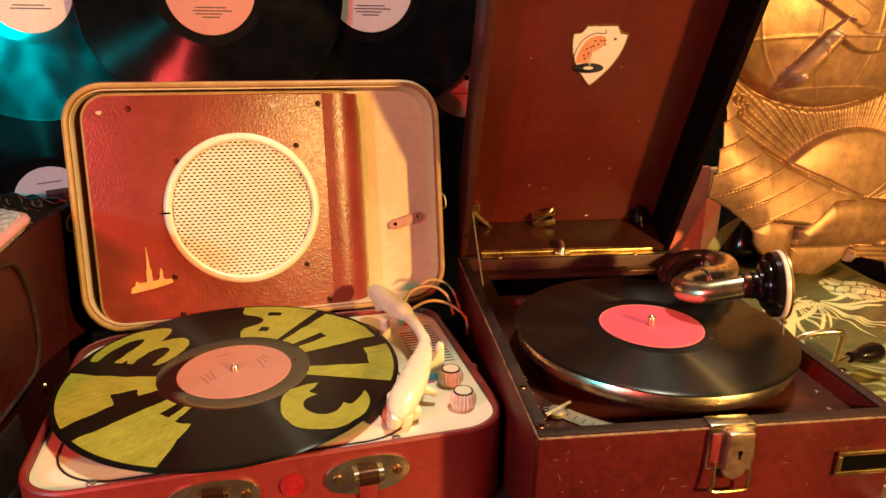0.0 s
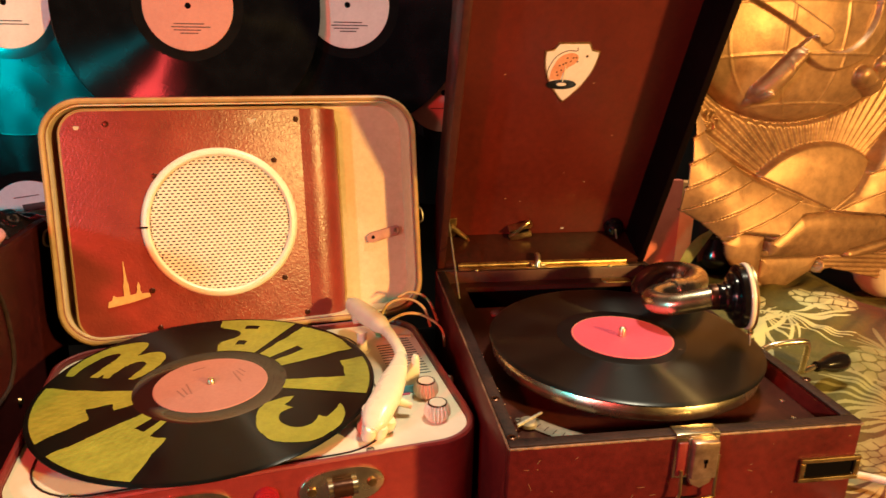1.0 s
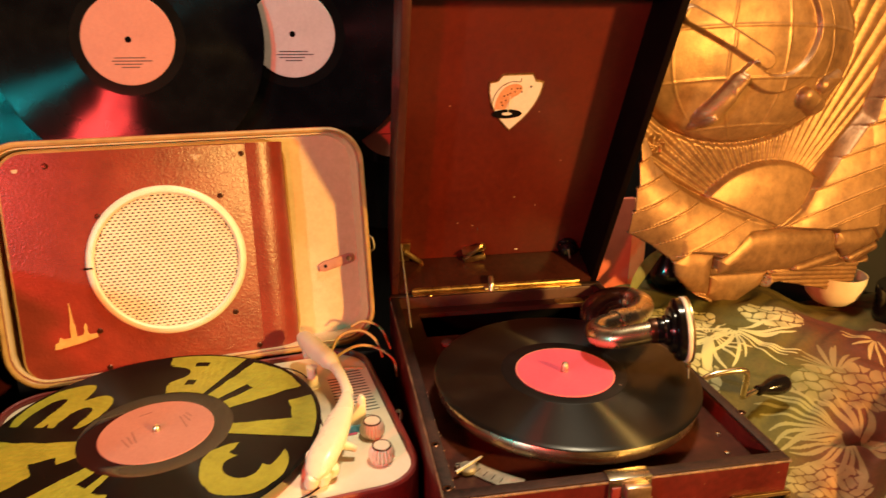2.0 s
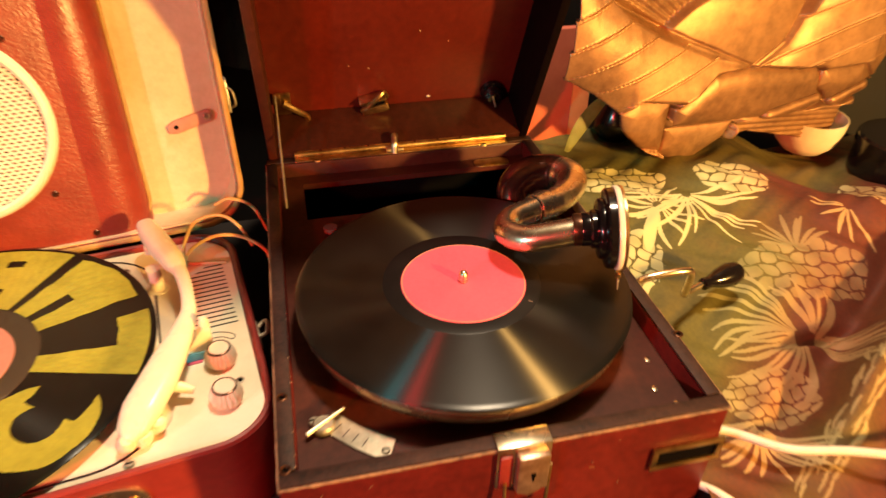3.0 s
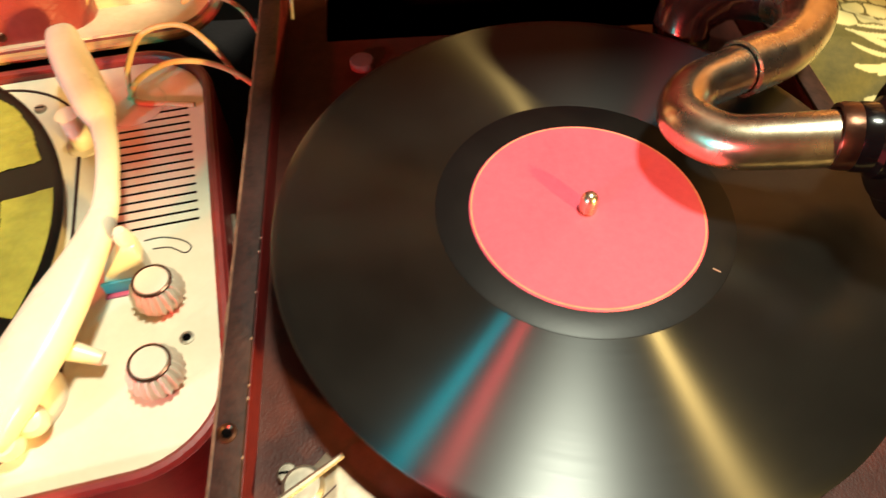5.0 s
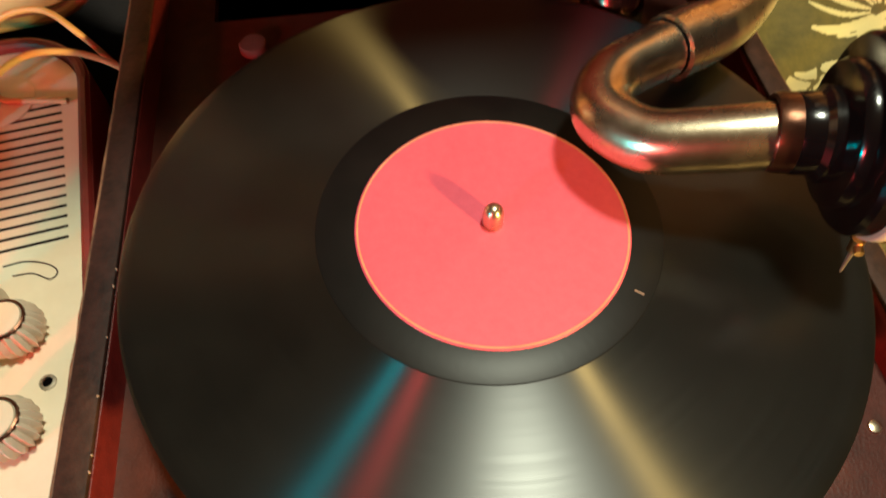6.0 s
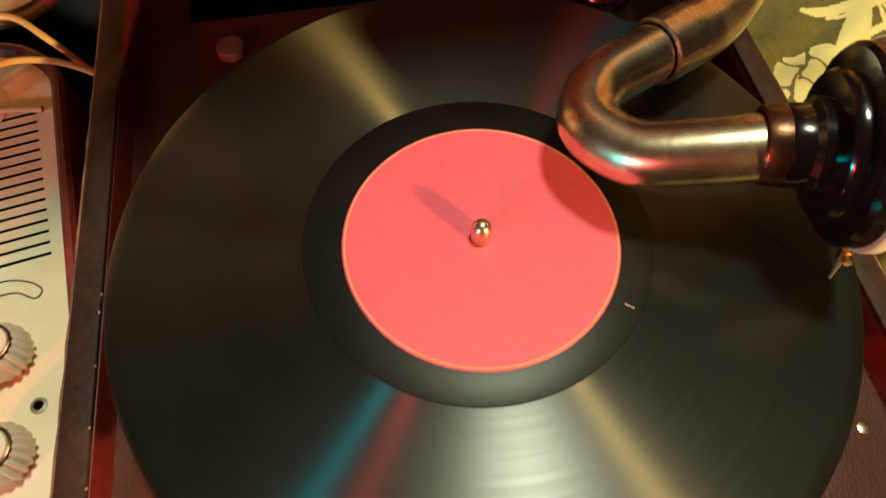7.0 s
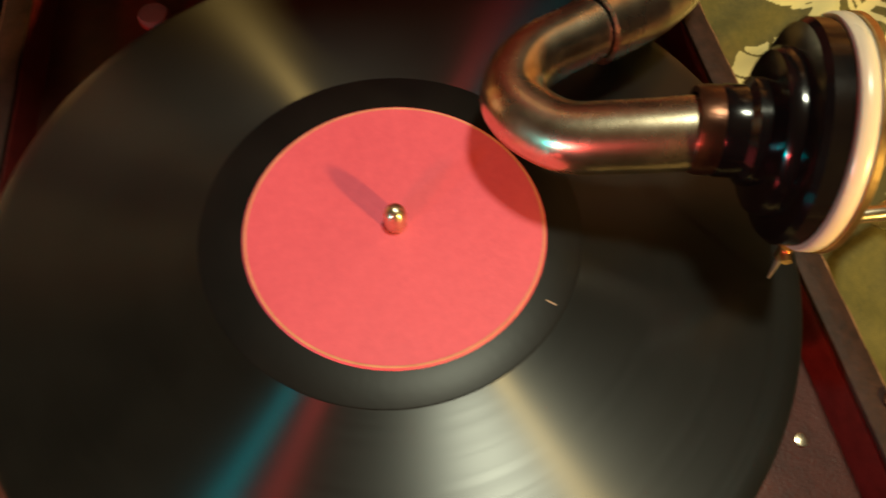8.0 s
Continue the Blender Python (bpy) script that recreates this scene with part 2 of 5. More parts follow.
def rounded(x0, x1, y0, y1, r, n=8):
    """The outline of a rectangle with round corners."""
    out = []
    for cx, cy, a0 in ((x1 - r, y1 - r, 0), (x0 + r, y1 - r, 90), (x0 + r, y0 + r, 180), (x1 - r, y0 + r, 270)):
        out += [(cx + r * math.cos(radians(a0 + 90 * i / n)), cy + r * math.sin(radians(a0 + 90 * i / n))) for i in range(n + 1)]
    return out


def slab(outline, z0, z1, bm=None, bevel=0.0):
    """A flat plate with the given outline and softened rims."""
    bm = bm or bmesh.new()
    a = [bm.verts.new((x, y, z0)) for x, y in outline]
    b = [bm.verts.new((x, y, z1)) for x, y in outline]
    n = len(a)
    f = [bm.faces.new(a[::-1]), bm.faces.new(b)]
    for i in range(n):
        bm.faces.new((a[i], a[(i + 1) % n], b[(i + 1) % n], b[i]))
    if bevel:
        bmesh.ops.bevel(bm, geom=list(f[1].edges), offset=bevel, segments=2, profile=0.5, affect="EDGES")
    return bm


def band(outer, inner, z0, z1, bm=None):
    """A wall between two outlines of equal length."""
    bm = bm or bmesh.new()
    n = len(outer)
    v = [[bm.verts.new((x, y, z)) for x, y in o] for o, z in ((outer, z0), (outer, z1), (inner, z1), (inner, z0))]
    for k in range(4):
        a, b = v[k], v[(k + 1) % 4]
        for i in range(n):
            bm.faces.new((a[i], a[(i + 1) % n], b[(i + 1) % n], b[i]))
    return bm


def screw(parent, m, r=0.003, mat=None):
    """A round slotted screw head."""
    bm = lathe([(0, 0), (r, 0), (r, r * 0.25), (r * 0.8, r * 0.5), (0, r * 0.55)], 14)
    ob = part("screw", bm, mat or STEEL, parent, m=m)
    slot = boxes((-r * 0.75, r * 0.75, -r * 0.12, r * 0.12, r * 0.5, r * 0.62))
    part("slot", slot, HOLLOW_SHADE, ob, smooth=False)
    return ob

def grid_mesh(name, X, Y, Z, keep, material, parent=None, label="", attr=None):
    """A sheet from arrays of places; faces stay where keep is true at all corners."""
    ny, nx = X.shape
    idx = np.arange(ny * nx).reshape(ny, nx)
    q = np.stack([idx[:-1, :-1], idx[:-1, 1:], idx[1:, 1:], idx[1:, :-1]], -1).reshape(-1, 4)
    k = keep.reshape(-1)
    q = q[k[q].all(1)]
    me = bpy.data.meshes.new(name)
    me.from_pydata(np.stack([X, Y, Z], -1).reshape(-1, 3).tolist(), [], q.tolist())
    if attr is not None:
        a = me.attributes.new("motif", "FLOAT", "POINT")
        a.data.foreach_set("value", attr.reshape(-1).astype(np.float32))
    me.shade_smooth()
    me.materials.append(material)
    ob = new(name, me)
    if parent is not None:
        ob.parent = parent
    if label:
        ob["label"] = label
    return ob


# ---- the room ----
def setting(name, bm, mat, label, category):
    return tagged(part(name, bm, mat, smooth=False), label, category, kind="structure")


setting("floor", boxes((-2.6, 2.8, -2.9, 1.2, -0.80, -0.75)), PLASTER, "dark floor of the dim corner", "floor")
setting("wall_north", boxes((-2.6, 2.8, 0.905, 1.05, -0.75, 2.0)), WALL, "black cloth-covered wall hung with records", "wall")
setting("wall_south", boxes((-2.6, 2.8, -2.9, -2.75, -0.75, 2.0)), PLASTER, "dim painted wall behind the viewer", "wall")
setting("wall_west", boxes((-2.75, -2.6, -2.9, 1.05, -0.75, 2.0)), PLASTER, "dim painted side wall", "wall")
setting("wall_east", boxes((2.8, 2.95, -2.9, 1.05, -0.75, 2.0)), PLASTER, "dim painted side wall", "wall")
setting("ceiling", boxes((-2.6, 2.8, -2.9, 1.05, 2.0, 2.1)), PLASTER, "dim painted ceiling", "ceiling")

table = thing("table", pose(0, 0, 0), "long dark cloth-topped table under the players", "table")
part("tabletop", boxes((-0.95, 1.15, 0.34, 0.89, -0.03, 0.0), bevel=0.004), TABLE, table)
for lx in (-0.9, 1.1):
    for ly in (0.38, 0.85):
        part("leg", boxes((lx - 0.025, lx + 0.025, ly - 0.025, ly + 0.025, -0.75, -0.03), bevel=0.003), BROWN_EDGE, table)

# ---- portable gramophone with its lid up ----
GX, GY = 0.189, 0.6165
gram = thing("gramophone", pose(GX, GY, 0), "brown leatherette portable wind-up gramophone with raised lid", "gramophone")
W, D = 0.142, 0.1985
T = 0.011
for nm, a in (("front_panel", (-W, W, -D, -D + T)), ("back_panel", (-W, W, D - T, D)), ("side_panel", (-W, -W + T, -D + T, D - T)), ("side_panel", (W - T, W, -D + T, D - T))):
    part(nm, boxes((*a, 0.0, 0.113), bevel=0.0018), DECK_BROWN if nm == "back_panel" else BROWN_LEATHER, gram)
part("bottom_board", boxes((-W + T, W - T, -D + T, D - T, 0.004, 0.012)), BROWN_LEATHER, gram)
for x0, x1, y0, y1 in ((-W, W, -D, -D + T), (-W, -W + T, -D + T, D - T), (W - T, W, -D + T, D - T), (-W, W, D - T, D)):
    part("rim_strip", boxes((x0 + 0.0005, x1 - 0.0005, y0 + 0.0005, y1 - 0.0005, 0.113, 0.1155), bevel=0.0009), BROWN_EDGE, gram, "worn brown rim edge")
for x0, y0, x1, y1 in ((-W, -D, W, -D), (-W, -D, -W, D - 0.01), (W, -D, W, D - 0.01)):
    part("scuffed_corner", tube([(x0 + (x1 - x0) * k / 40, y0 + (y1 - y0) * k / 40, 0.1132) for k in range(41)], [0.0007 + 0.0005 * abs(math.sin(k * 1.7 + x0)) for k in range(41)], 8), SCUFFED, gram, "tan scuffed leather corner")
rng = random.Random(12)
for i in range(26):
    sx, sz, sl = rng.uniform(-W + 0.006, W - 0.006), 0.012 + 0.095 * rng.random() ** 0.7, rng.uniform(0.0006, 0.0035)
    part("scuff", boxes((-sl, sl, -0.0003, 0.0004, -0.0002, 0.0002)), SCUFFED, gram, smooth=False, m=pose(sx, -D, sz, 0, rng.uniform(-70, 70), 0))

# pale chips along the inner edge of the rim
for i in range(26):
    cy = -D + 0.012 + 0.006 * i + rng.uniform(-0.002, 0.002)
    cs = rng.uniform(0.0003, 0.0008)
    cx, turned = rng.uniform(-0.0004, 0.0003), rng.uniform(-25, 25)
    if i * 7 % 11 < 4:
        part("scuff", boxes((-0.0002, 0.0003, -0.6 * cs, 0.6 * cs, -0.0005, 0.0002)), CHIP_AND_GLINT, gram, smooth=False, m=pose(-W + T - 0.0006 + cx, cy + 0.004 * math.sin(i * 2.3), 0.1154, 0, 0, turned))

# deck with the horn's mouth left open at the back
deck = bmesh.new()
box(deck, -W + T, W - T, -D + T, 0.103, 0.092, 0.098)
box(deck, -W + T, -0.108, 0.103, D - T, 0.092, 0.098)
box(deck, 0.112, W - T, 0.103, D - T, 0.092, 0.098)
box(deck, -0.108, 0.112, 0.170, D - T, 0.092, 0.098)
part("deck", deck, DECK_BROWN, gram, "dark brown deck board", smooth=False)
# Floor and walls of the mouth carry its darkness as a painted near-black
mouth = part("horn_mouth", boxes((-0.12, 0.13, 0.095, 0.18, 0.03, 0.034)), HOLLOW_SHADE, gram, "open mouth of the inner horn, its shade painted black", smooth=False)
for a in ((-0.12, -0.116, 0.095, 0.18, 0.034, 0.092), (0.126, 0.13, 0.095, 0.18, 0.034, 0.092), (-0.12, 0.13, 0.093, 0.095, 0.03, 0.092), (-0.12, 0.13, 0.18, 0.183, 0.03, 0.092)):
    part("mouth_wall", boxes(a), HOLLOW_SHADE, mouth, smooth=False)

# turntable
RX, RY = 0.001, -0.0565
turn = part("turntable", lathe([(0, 0.112), (0.117, 0.112), (0.1205, 0.113), (0.1215, 0.1145), (0.1215, 0.122), (0.119, 0.1265), (0.1, 0.127), (0, 0.127)], 128), NICKEL, gram, "nickel-plated turntable rim", m=pose(RX, RY, 0))
part("hub", lathe([(0, 0.098), (0.085, 0.098), (0.085, 0.112), (0, 0.112)], 48), BLACK, turn)
part("spindle", lathe([(0.0036, 0.126), (0.0036, 0.1362), (0.0033, 0.1378), (0.0024, 0.1392), (0.0011, 0.14), (0, 0.1401)], 20), NICKEL, turn)

# lid leaning forward over the deck
lid_g = new("lid")
lid_g.parent = gram
lid_g.matrix_basis = pose(0, 0.812 - GY, 0.118, 25)
LH = 0.397
LW = 0.139
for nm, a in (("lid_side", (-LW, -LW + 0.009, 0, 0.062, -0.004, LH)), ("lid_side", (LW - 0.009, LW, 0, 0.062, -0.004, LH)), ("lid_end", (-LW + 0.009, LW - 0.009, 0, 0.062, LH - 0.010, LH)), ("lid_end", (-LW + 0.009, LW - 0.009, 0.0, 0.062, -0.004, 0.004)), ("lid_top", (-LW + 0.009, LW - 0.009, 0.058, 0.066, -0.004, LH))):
    # The right side wall has its shade put into a near-black colour
    part(nm, boxes(a, bevel=0.0015), LID_SIDE_SHADE if a[0] > 0.1 else LEDGE if a[5] < 0.01 else DECK_BROWN, lid_g)
part("lid_lining", boxes((-LW + 0.009, LW - 0.009, 0.055, 0.058, 0.0045, LH - 0.010)), LID_LINING, lid_g, "dark red smooth lid lining", smooth=False)


def shield_outline(w, h):
    top = [(-0.5, 0.86), (-0.36, 0.88), (-0.28, 0.99), (0.28, 1.0), (0.36, 0.88), (0.5, 0.86)]
    right = [(0.5 - 0.5 * (i / 9) ** 2.1, 0.86 - 0.86 * i / 9) for i in range(1, 10)]
    left = [(-x, y) for x, y in reversed(right[:-1])]
    pts = top + right + left
    return [(x * w, y * h) for x, y in reversed(pts)]


badge_m = pose(-0.002, 0.0548, 0.206, 90, 0, 0)
badge = part("shield_badge", slab(shield_outline(0.063, 0.074), 0, 0.001), BRASS, lid_g, "cream shield badge with a small drawing", m=badge_m)
part("badge_face", slab([(x * 0.94, 0.0025 + y * 0.94) for x, y in shield_outline(0.063, 0.074)], 0.001, 0.0013), CREAM_PAPER, badge)
horn = smooth_path([(-0.0214, 0.0294, 0), (-0.0204, 0.0414, 0), (-0.0151, 0.0545, 0), (-0.0057, 0.0610, 0), (0.0038, 0.0606, 0), (0.0076, 0.0556, 0), (0.0048, 0.0490, 0), (-0.0015, 0.0447, 0), (-0.0067, 0.0380, 0), (-0.0082, 0.0294, 0)], 4)
part("drawn_horn", slab([(q[0], q[1]) for q in reversed(horn)], 0.0013, 0.0015), HORN, badge, "spotted salmon horn drawing", smooth=False)
part("drawn_outline", tube(smooth_path([(-0.0245, 0.0300, 0.0014), (-0.0245, 0.0420, 0.0014), (-0.0185, 0.0565, 0.0014), (-0.0070, 0.0640, 0.0014), (0.0040, 0.0640, 0.0014), (0.0045, 0.0680, 0.0014)], 5), 0.00045, 6), BRONZE, badge)
for i in range(11):
    a = math.pi * (1.02 - 0.062 * i)
    r = 0.0165 + 0.0026 * math.sin(i * 2.4)
    part("spot", slab([(0.003 + r * 0.95 * math.cos(a) + 0.0011 * math.cos(k), 0.036 + r * 1.15 * math.sin(a) + 0.0010 * math.sin(k)) for k in [math.pi * j / 5 for j in range(10)]], 0.0015, 0.0016), BRONZE, badge, smooth=False)
part("drawn_needle", boxes((-0.0058, -0.0050, 0.027, 0.046, 0.0016, 0.0022)), CREAM, badge, smooth=False)
part("drawn_star", slab([((0.017 + (0.0022 if i % 2 else 0.0010) * math.sin(math.pi * i / 5)), 0.0578 + (0.0022 if i % 2 else 0.0010) * math.cos(math.pi * i / 5)) for i in reversed(range(10))], 0.0013, 0.0015), BRONZE, badge, smooth=False)
part("black_disc", slab([(-0.006 + 0.0175 * math.cos(a), 0.0235 + 0.006 * math.sin(a)) for a in [math.pi * i / 16 for i in range(32)]], 0.0014, 0.0018), BLACK, badge, smooth=False)
part("disc_centre", slab([(-0.006 + 0.0058 * math.cos(a), 0.0238 + 0.002 * math.sin(a)) for a in [math.pi * i / 10 for i in range(20)]], 0.0018, 0.002), CREAM_PAPER, badge, smooth=False)

# record for it
shellac = thing("gramophone_record", pose(GX + RX, GY + RY, 0.1272), "black shellac record with coral red label on the turntable", "record")
part("disc", lathe([(0.0036, 0), (0.1235, 0), (0.125, 0.0008), (0.125, 0.0018), (0.1238, 0.0026), (0.120, 0.0028), (0.046, 0.0028)], 160), SHELLAC, shellac)
part("run_out", lathe([(0.0595, 0.00281), (0.0590, 0.0030), (0.044, 0.0030)], 120), RUN_OUT, shellac, "smooth run-out ring", m=pose(-0.0010, 0.0014, 0))
# A pale sliver painted where the run-out catches a highlight
part("painted_glint", boxes((-0.0016, 0.0016, -0.00025, 0.00025, 0.0029, 0.00312)), CHIP_AND_GLINT, shellac, "tiny pale glint painted on the shellac", smooth=False, m=pose(0.0420, -0.0330, 0, 0, 0, -38))
lab = part("label", lathe([(0.0472, 0.0030), (0.0468, 0.0035), (0.0036, 0.0035)], 96), RED_PAPER, shellac, "plain coral red paper label")
part("label_ring", lathe([(0.0459, 0.00353), (0.0462, 0.00362), (0.0466, 0.00353)], 96), HORN, lab)

# ---- portable electric record player ----
PM = pose(-0.1925, 0.591, 0, 0, 0, 9)
player = thing("record_player", PM, "red leatherette suitcase record player with open speaker lid", "record player")
out_l = rounded(-0.152, 0.222, -0.137, 0.128, 0.042, 10)
in_l = rounded(-0.146, 0.216, -0.131, 0.122, 0.036, 10)
case = band(out_l, in_l, 0.002, 0.0775)
slab(in_l, 0.002, 0.008, case)
part("case", case, RED_LEATHER, player)
part("case_piping", tube([Vector((x, y, 0.0775)) for x, y in rounded(-0.149, 0.219, -0.134, 0.125, 0.039, 10)] + [Vector((0.219, 0.086, 0.0775))], 0.0028, 8), RED_LEATHER, player, "thin red rim piping")
part("deck", slab(rounded(-0.1455, 0.2155, -0.1305, 0.1215, 0.0355, 10), 0.062, 0.0745, bevel=0.002), CREAM, player, "cream painted metal deck")
part("platter", lathe([(0, 0.0745), (0.128, 0.0745), (0.131, 0.077), (0.131, 0.083), (0.128, 0.0862), (0, 0.0862)], 96), BROWN_EDGE, player)
part("spindle", lathe([(0.0035, 0.086), (0.0035, 0.092), (0.002, 0.094), (0, 0.0943)], 16), NICKEL, player)

lid_p = new("lid")
lid_p.parent = player
lid_p.matrix_basis = pose(0, 0.138, 0.079, -11)
# the lid's outline lies in x and z; built flat in x and y, then stood up
UP = Matrix.Rotation(radians(90), 4, "X")
stand = Matrix(((1, 0, 0, 0), (0, 0, 1, 0), (0, 1, 0, 0), (0, 0, 0, 1)))
lo, li = rounded(-0.152, 0.242, -0.002, 0.2585, 0.042, 10), rounded(-0.146, 0.237, 0.004, 0.252, 0.036, 10)
sh = band(lo, li, 0.0, 0.058)
slab(lo, 0.058, 0.062, sh)
part("lid_shell", sh, RED_LEATHER, lid_p, m=stand)
part("lid_lining", band(rounded(-0.1459, 0.2369, 0.0041, 0.2519, 0.036, 10), rounded(-0.1445, 0.2355, 0.0055, 0.2505, 0.0345, 10), 0.003, 0.045), LINING, lid_p, m=stand)
part("lid_back", slab(rounded(-0.1459, 0.2369, 0.0041, 0.2519, 0.036, 10), 0.045, 0.0575), LINING, lid_p, "cream lid lining", m=stand)
lp = rounded(-0.149, 0.240, 0.001, 0.255, 0.039, 10)
part("lid_piping", tube([Vector((x, -0.0005, y)) for x, y in lp + lp[:1]], 0.0030, 8), PIPING, lid_p, "cream rim piping")

FELT = worn("brown_felt", (0.10, 0.035, 0.025), (0.18, 0.065, 0.045), 0.9)
# ---- gramophone fittings ----
def w2g(x, y, z):
    return Vector((x - GX, y - GY, z))


hinge = part("hinge", tube([w2g(0.076, 0.8125, 0.1185), w2g(0.302, 0.8125, 0.1185)], 0.0036, 12), BRASS, gram, "long brass piano hinge")
for i in range(9):
    x = 0.079 + i * 0.0248
    part("knuckle", tube([w2g(x, 0.8125, 0.1185), w2g(x + 0.0225, 0.8125, 0.1185)], 0.0042, 12), BRASS, hinge)
part("hinge_leaf", boxes((-0.113, 0.113, D - 0.014, D - 0.003, 0.1155, 0.1165), bevel=0.0003), BRASS, hinge)
clasp = bmesh.new()
tube(smooth_path([w2g(0.178, 0.800, 0.117), w2g(0.179, 0.803, 0.127), w2g(0.180, 0.812, 0.130), w2g(0.182, 0.820, 0.126)], 6), 0.0035, 10, clasp)
tube([w2g(0.170, 0.803, 0.119), w2g(0.188, 0.803, 0.119)], 0.0026, 10, clasp)
part("hinge_clasp", clasp, NICKEL, gram)
for x in (0.098, 0.275):
    screw(gram, pose(x - GX, 0.800 - GY, 0.1158), 0.003, BRASS)
part("tone_slot", slab(rounded(0.074, 0.112, 0.168, 0.184, 0.006), 0.0982, 0.0992, bevel=0.0004), BRASS, gram, "small worn brass plate")
part("lid_stay", tube([w2g(0.0645, 0.826, 0.178), w2g(0.0635, 0.728, 0.108)], 0.0011, 8), STEEL, gram, "thin steel lid stay rod")

# catches and knob inside the lid
hook = bmesh.new()
box(hook, -0.013, 0.002, -0.004, 0, -0.004, 0.026, 0.0012)
box(hook, -0.016, -0.008, -0.010, -0.003, 0.016, 0.028, 0.0012)
tube(smooth_path([(-0.006, -0.005, 0.014), (0.004, -0.008, 0.008), (0.014, -0.007, -0.002), (0.020, -0.006, -0.010)], 6), [0.0040 - 0.00008 * k for k in range(19)], 8, hook)
tube([(0.016, -0.012, -0.006), (0.024, -0.005, -0.012)], 0.0030, 8, hook)
part("corner_catch", hook, BRASS, lid_g, "bright folded brass corner catch", m=pose(-0.112, 0.0545, 0.010))
clip = bmesh.new()
for z0, z1 in ((-0.004, -0.001), (0.012, 0.015)):
    box(clip, -0.016, 0.013, -0.012, 0, z0, z1, 0.0008)
box(clip, -0.016, 0.013, -0.012, -0.010, -0.004, 0.006, 0.0006)
tube(smooth_path([(-0.016, -0.009, 0.002), (-0.006, -0.013, 0.012), (0.004, -0.012, 0.018), (0.012, -0.008, 0.020), (0.014, -0.005, 0.010)], 6), 0.0026, 8, clip)
cl = part("spring_clip", clip, BRASS, lid_g, "folded brass spring clip", m=pose(-0.021, 0.0545, 0.010, 0, -14, 0))
part("clip_hollow", boxes((-0.013, 0.010, -0.0095, -0.0005, -0.001, 0.012)), HOLLOW_SHADE, cl, smooth=False)
kn = lathe([(0, 0), (0.013, 0), (0.013, 0.004), (0.010, 0.006), (0.010, 0.012), (0.007, 0.015), (0, 0.0155)], 28)
part("knob", kn, BLACK, lid_g, "round black knob", m=pose(0.108, 0.0548, 0.016, 90))
part("knob_pin", tube([(0.104, 0.036, 0.024), (0.110, 0.036, 0.008)], 0.0012, 8), STEEL, lid_g)
part("catch_bolt", boxes((0.0, 0.004, 0, 0.0006, 0, 0.0016), bevel=0.0002), CREAM, lid_g, "fleck of bare wood", m=pose(0.035, 0.0544, 0.012))
for x, z in ((-0.05, 0.065), (0.02, 0.105), (0.07, 0.16), (-0.075, 0.24), (0.03, 0.23), (-0.03, 0.06), (0.05, 0.09)):
    part("scratch", boxes((0, 0.0016, 0, 0.0003, 0, 0.0008)), LINING, lid_g, m=pose(x, 0.0548, z))

# front lock with its loop
LOCK_METAL = worn("rubbed_copper_nickel", (0.30, 0.17, 0.10), (0.70, 0.48, 0.34), 0.36, 0.9, grain=140, stain=40, bump=0.08)
lock = part("lock", boxes((-0.0175, 0.0175, -0.0025, 0, 0.079, 0.114), (-0.0175, 0.0175, -0.0025, 0.010, 0.114, 0.1172), bevel=0.0008), NICKEL, gram, "worn nickel front lock", m=pose(0.003, -D, 0))
part("lock_case", boxes((-0.0060, 0.0145, -0.010, -0.0025, 0.0815, 0.1135), bevel=0.0018), LOCK_METAL, lock)
part("lock_tongue", slab([(-0.006, 0.0812), (-0.0035, 0.075), (0.004, 0.071), (0.012, 0.075), (0.0145, 0.0812)], 0.0025, 0.006, bevel=0.0006), LOCK_METAL, lock, m=UP)
part("keyhole", boxes((0.0034, 0.0046, -0.0106, -0.0099, 0.092, 0.098), (0.0026, 0.0054, -0.0106, -0.0099, 0.096, 0.099)), HOLLOW_SHADE, lock, smooth=False)
part("loop", tube(smooth_path([(-0.0125, -0.006, 0.088), (-0.0125, -0.008, 0.070), (-0.0120, -0.008, 0.0635), (0.0135, -0.008, 0.0635), (0.0150, -0.008, 0.070), (0.0160, -0.006, 0.100)], 6), 0.0013, 8), BRASS, lock)
# The wing's red is the red lamp's reflection, put into its colour
part("lock_wing", boxes((-0.0160, -0.0075, -0.0050, -0.0025, 0.082, 0.111), bevel=0.0012), RED_LEATHER, lock, "lock wing with red lamplight painted in")

# brass frame for a card, empty
fr = bmesh.new()
for a in ((-0.026, 0.026, 0.0175, 0.0215), (-0.026, 0.026, 0.0, 0.004), (-0.026, -0.0215, 0.004, 0.0175), (0.0215, 0.026, 0.004, 0.0175)):
    box(fr, a[0], a[1], -0.003, 0, a[2], a[3], 0.0008)
frame_ob = part("card_frame", fr, BRASS, gram, "brass card frame with dark slot", m=pose(0.120 - 0.0008, -D, 0.0645))
part("frame_slot", boxes((-0.0215, 0.0215, -0.0006, 0, 0.004, 0.0175)), HOLLOW_SHADE, frame_ob, smooth=False)

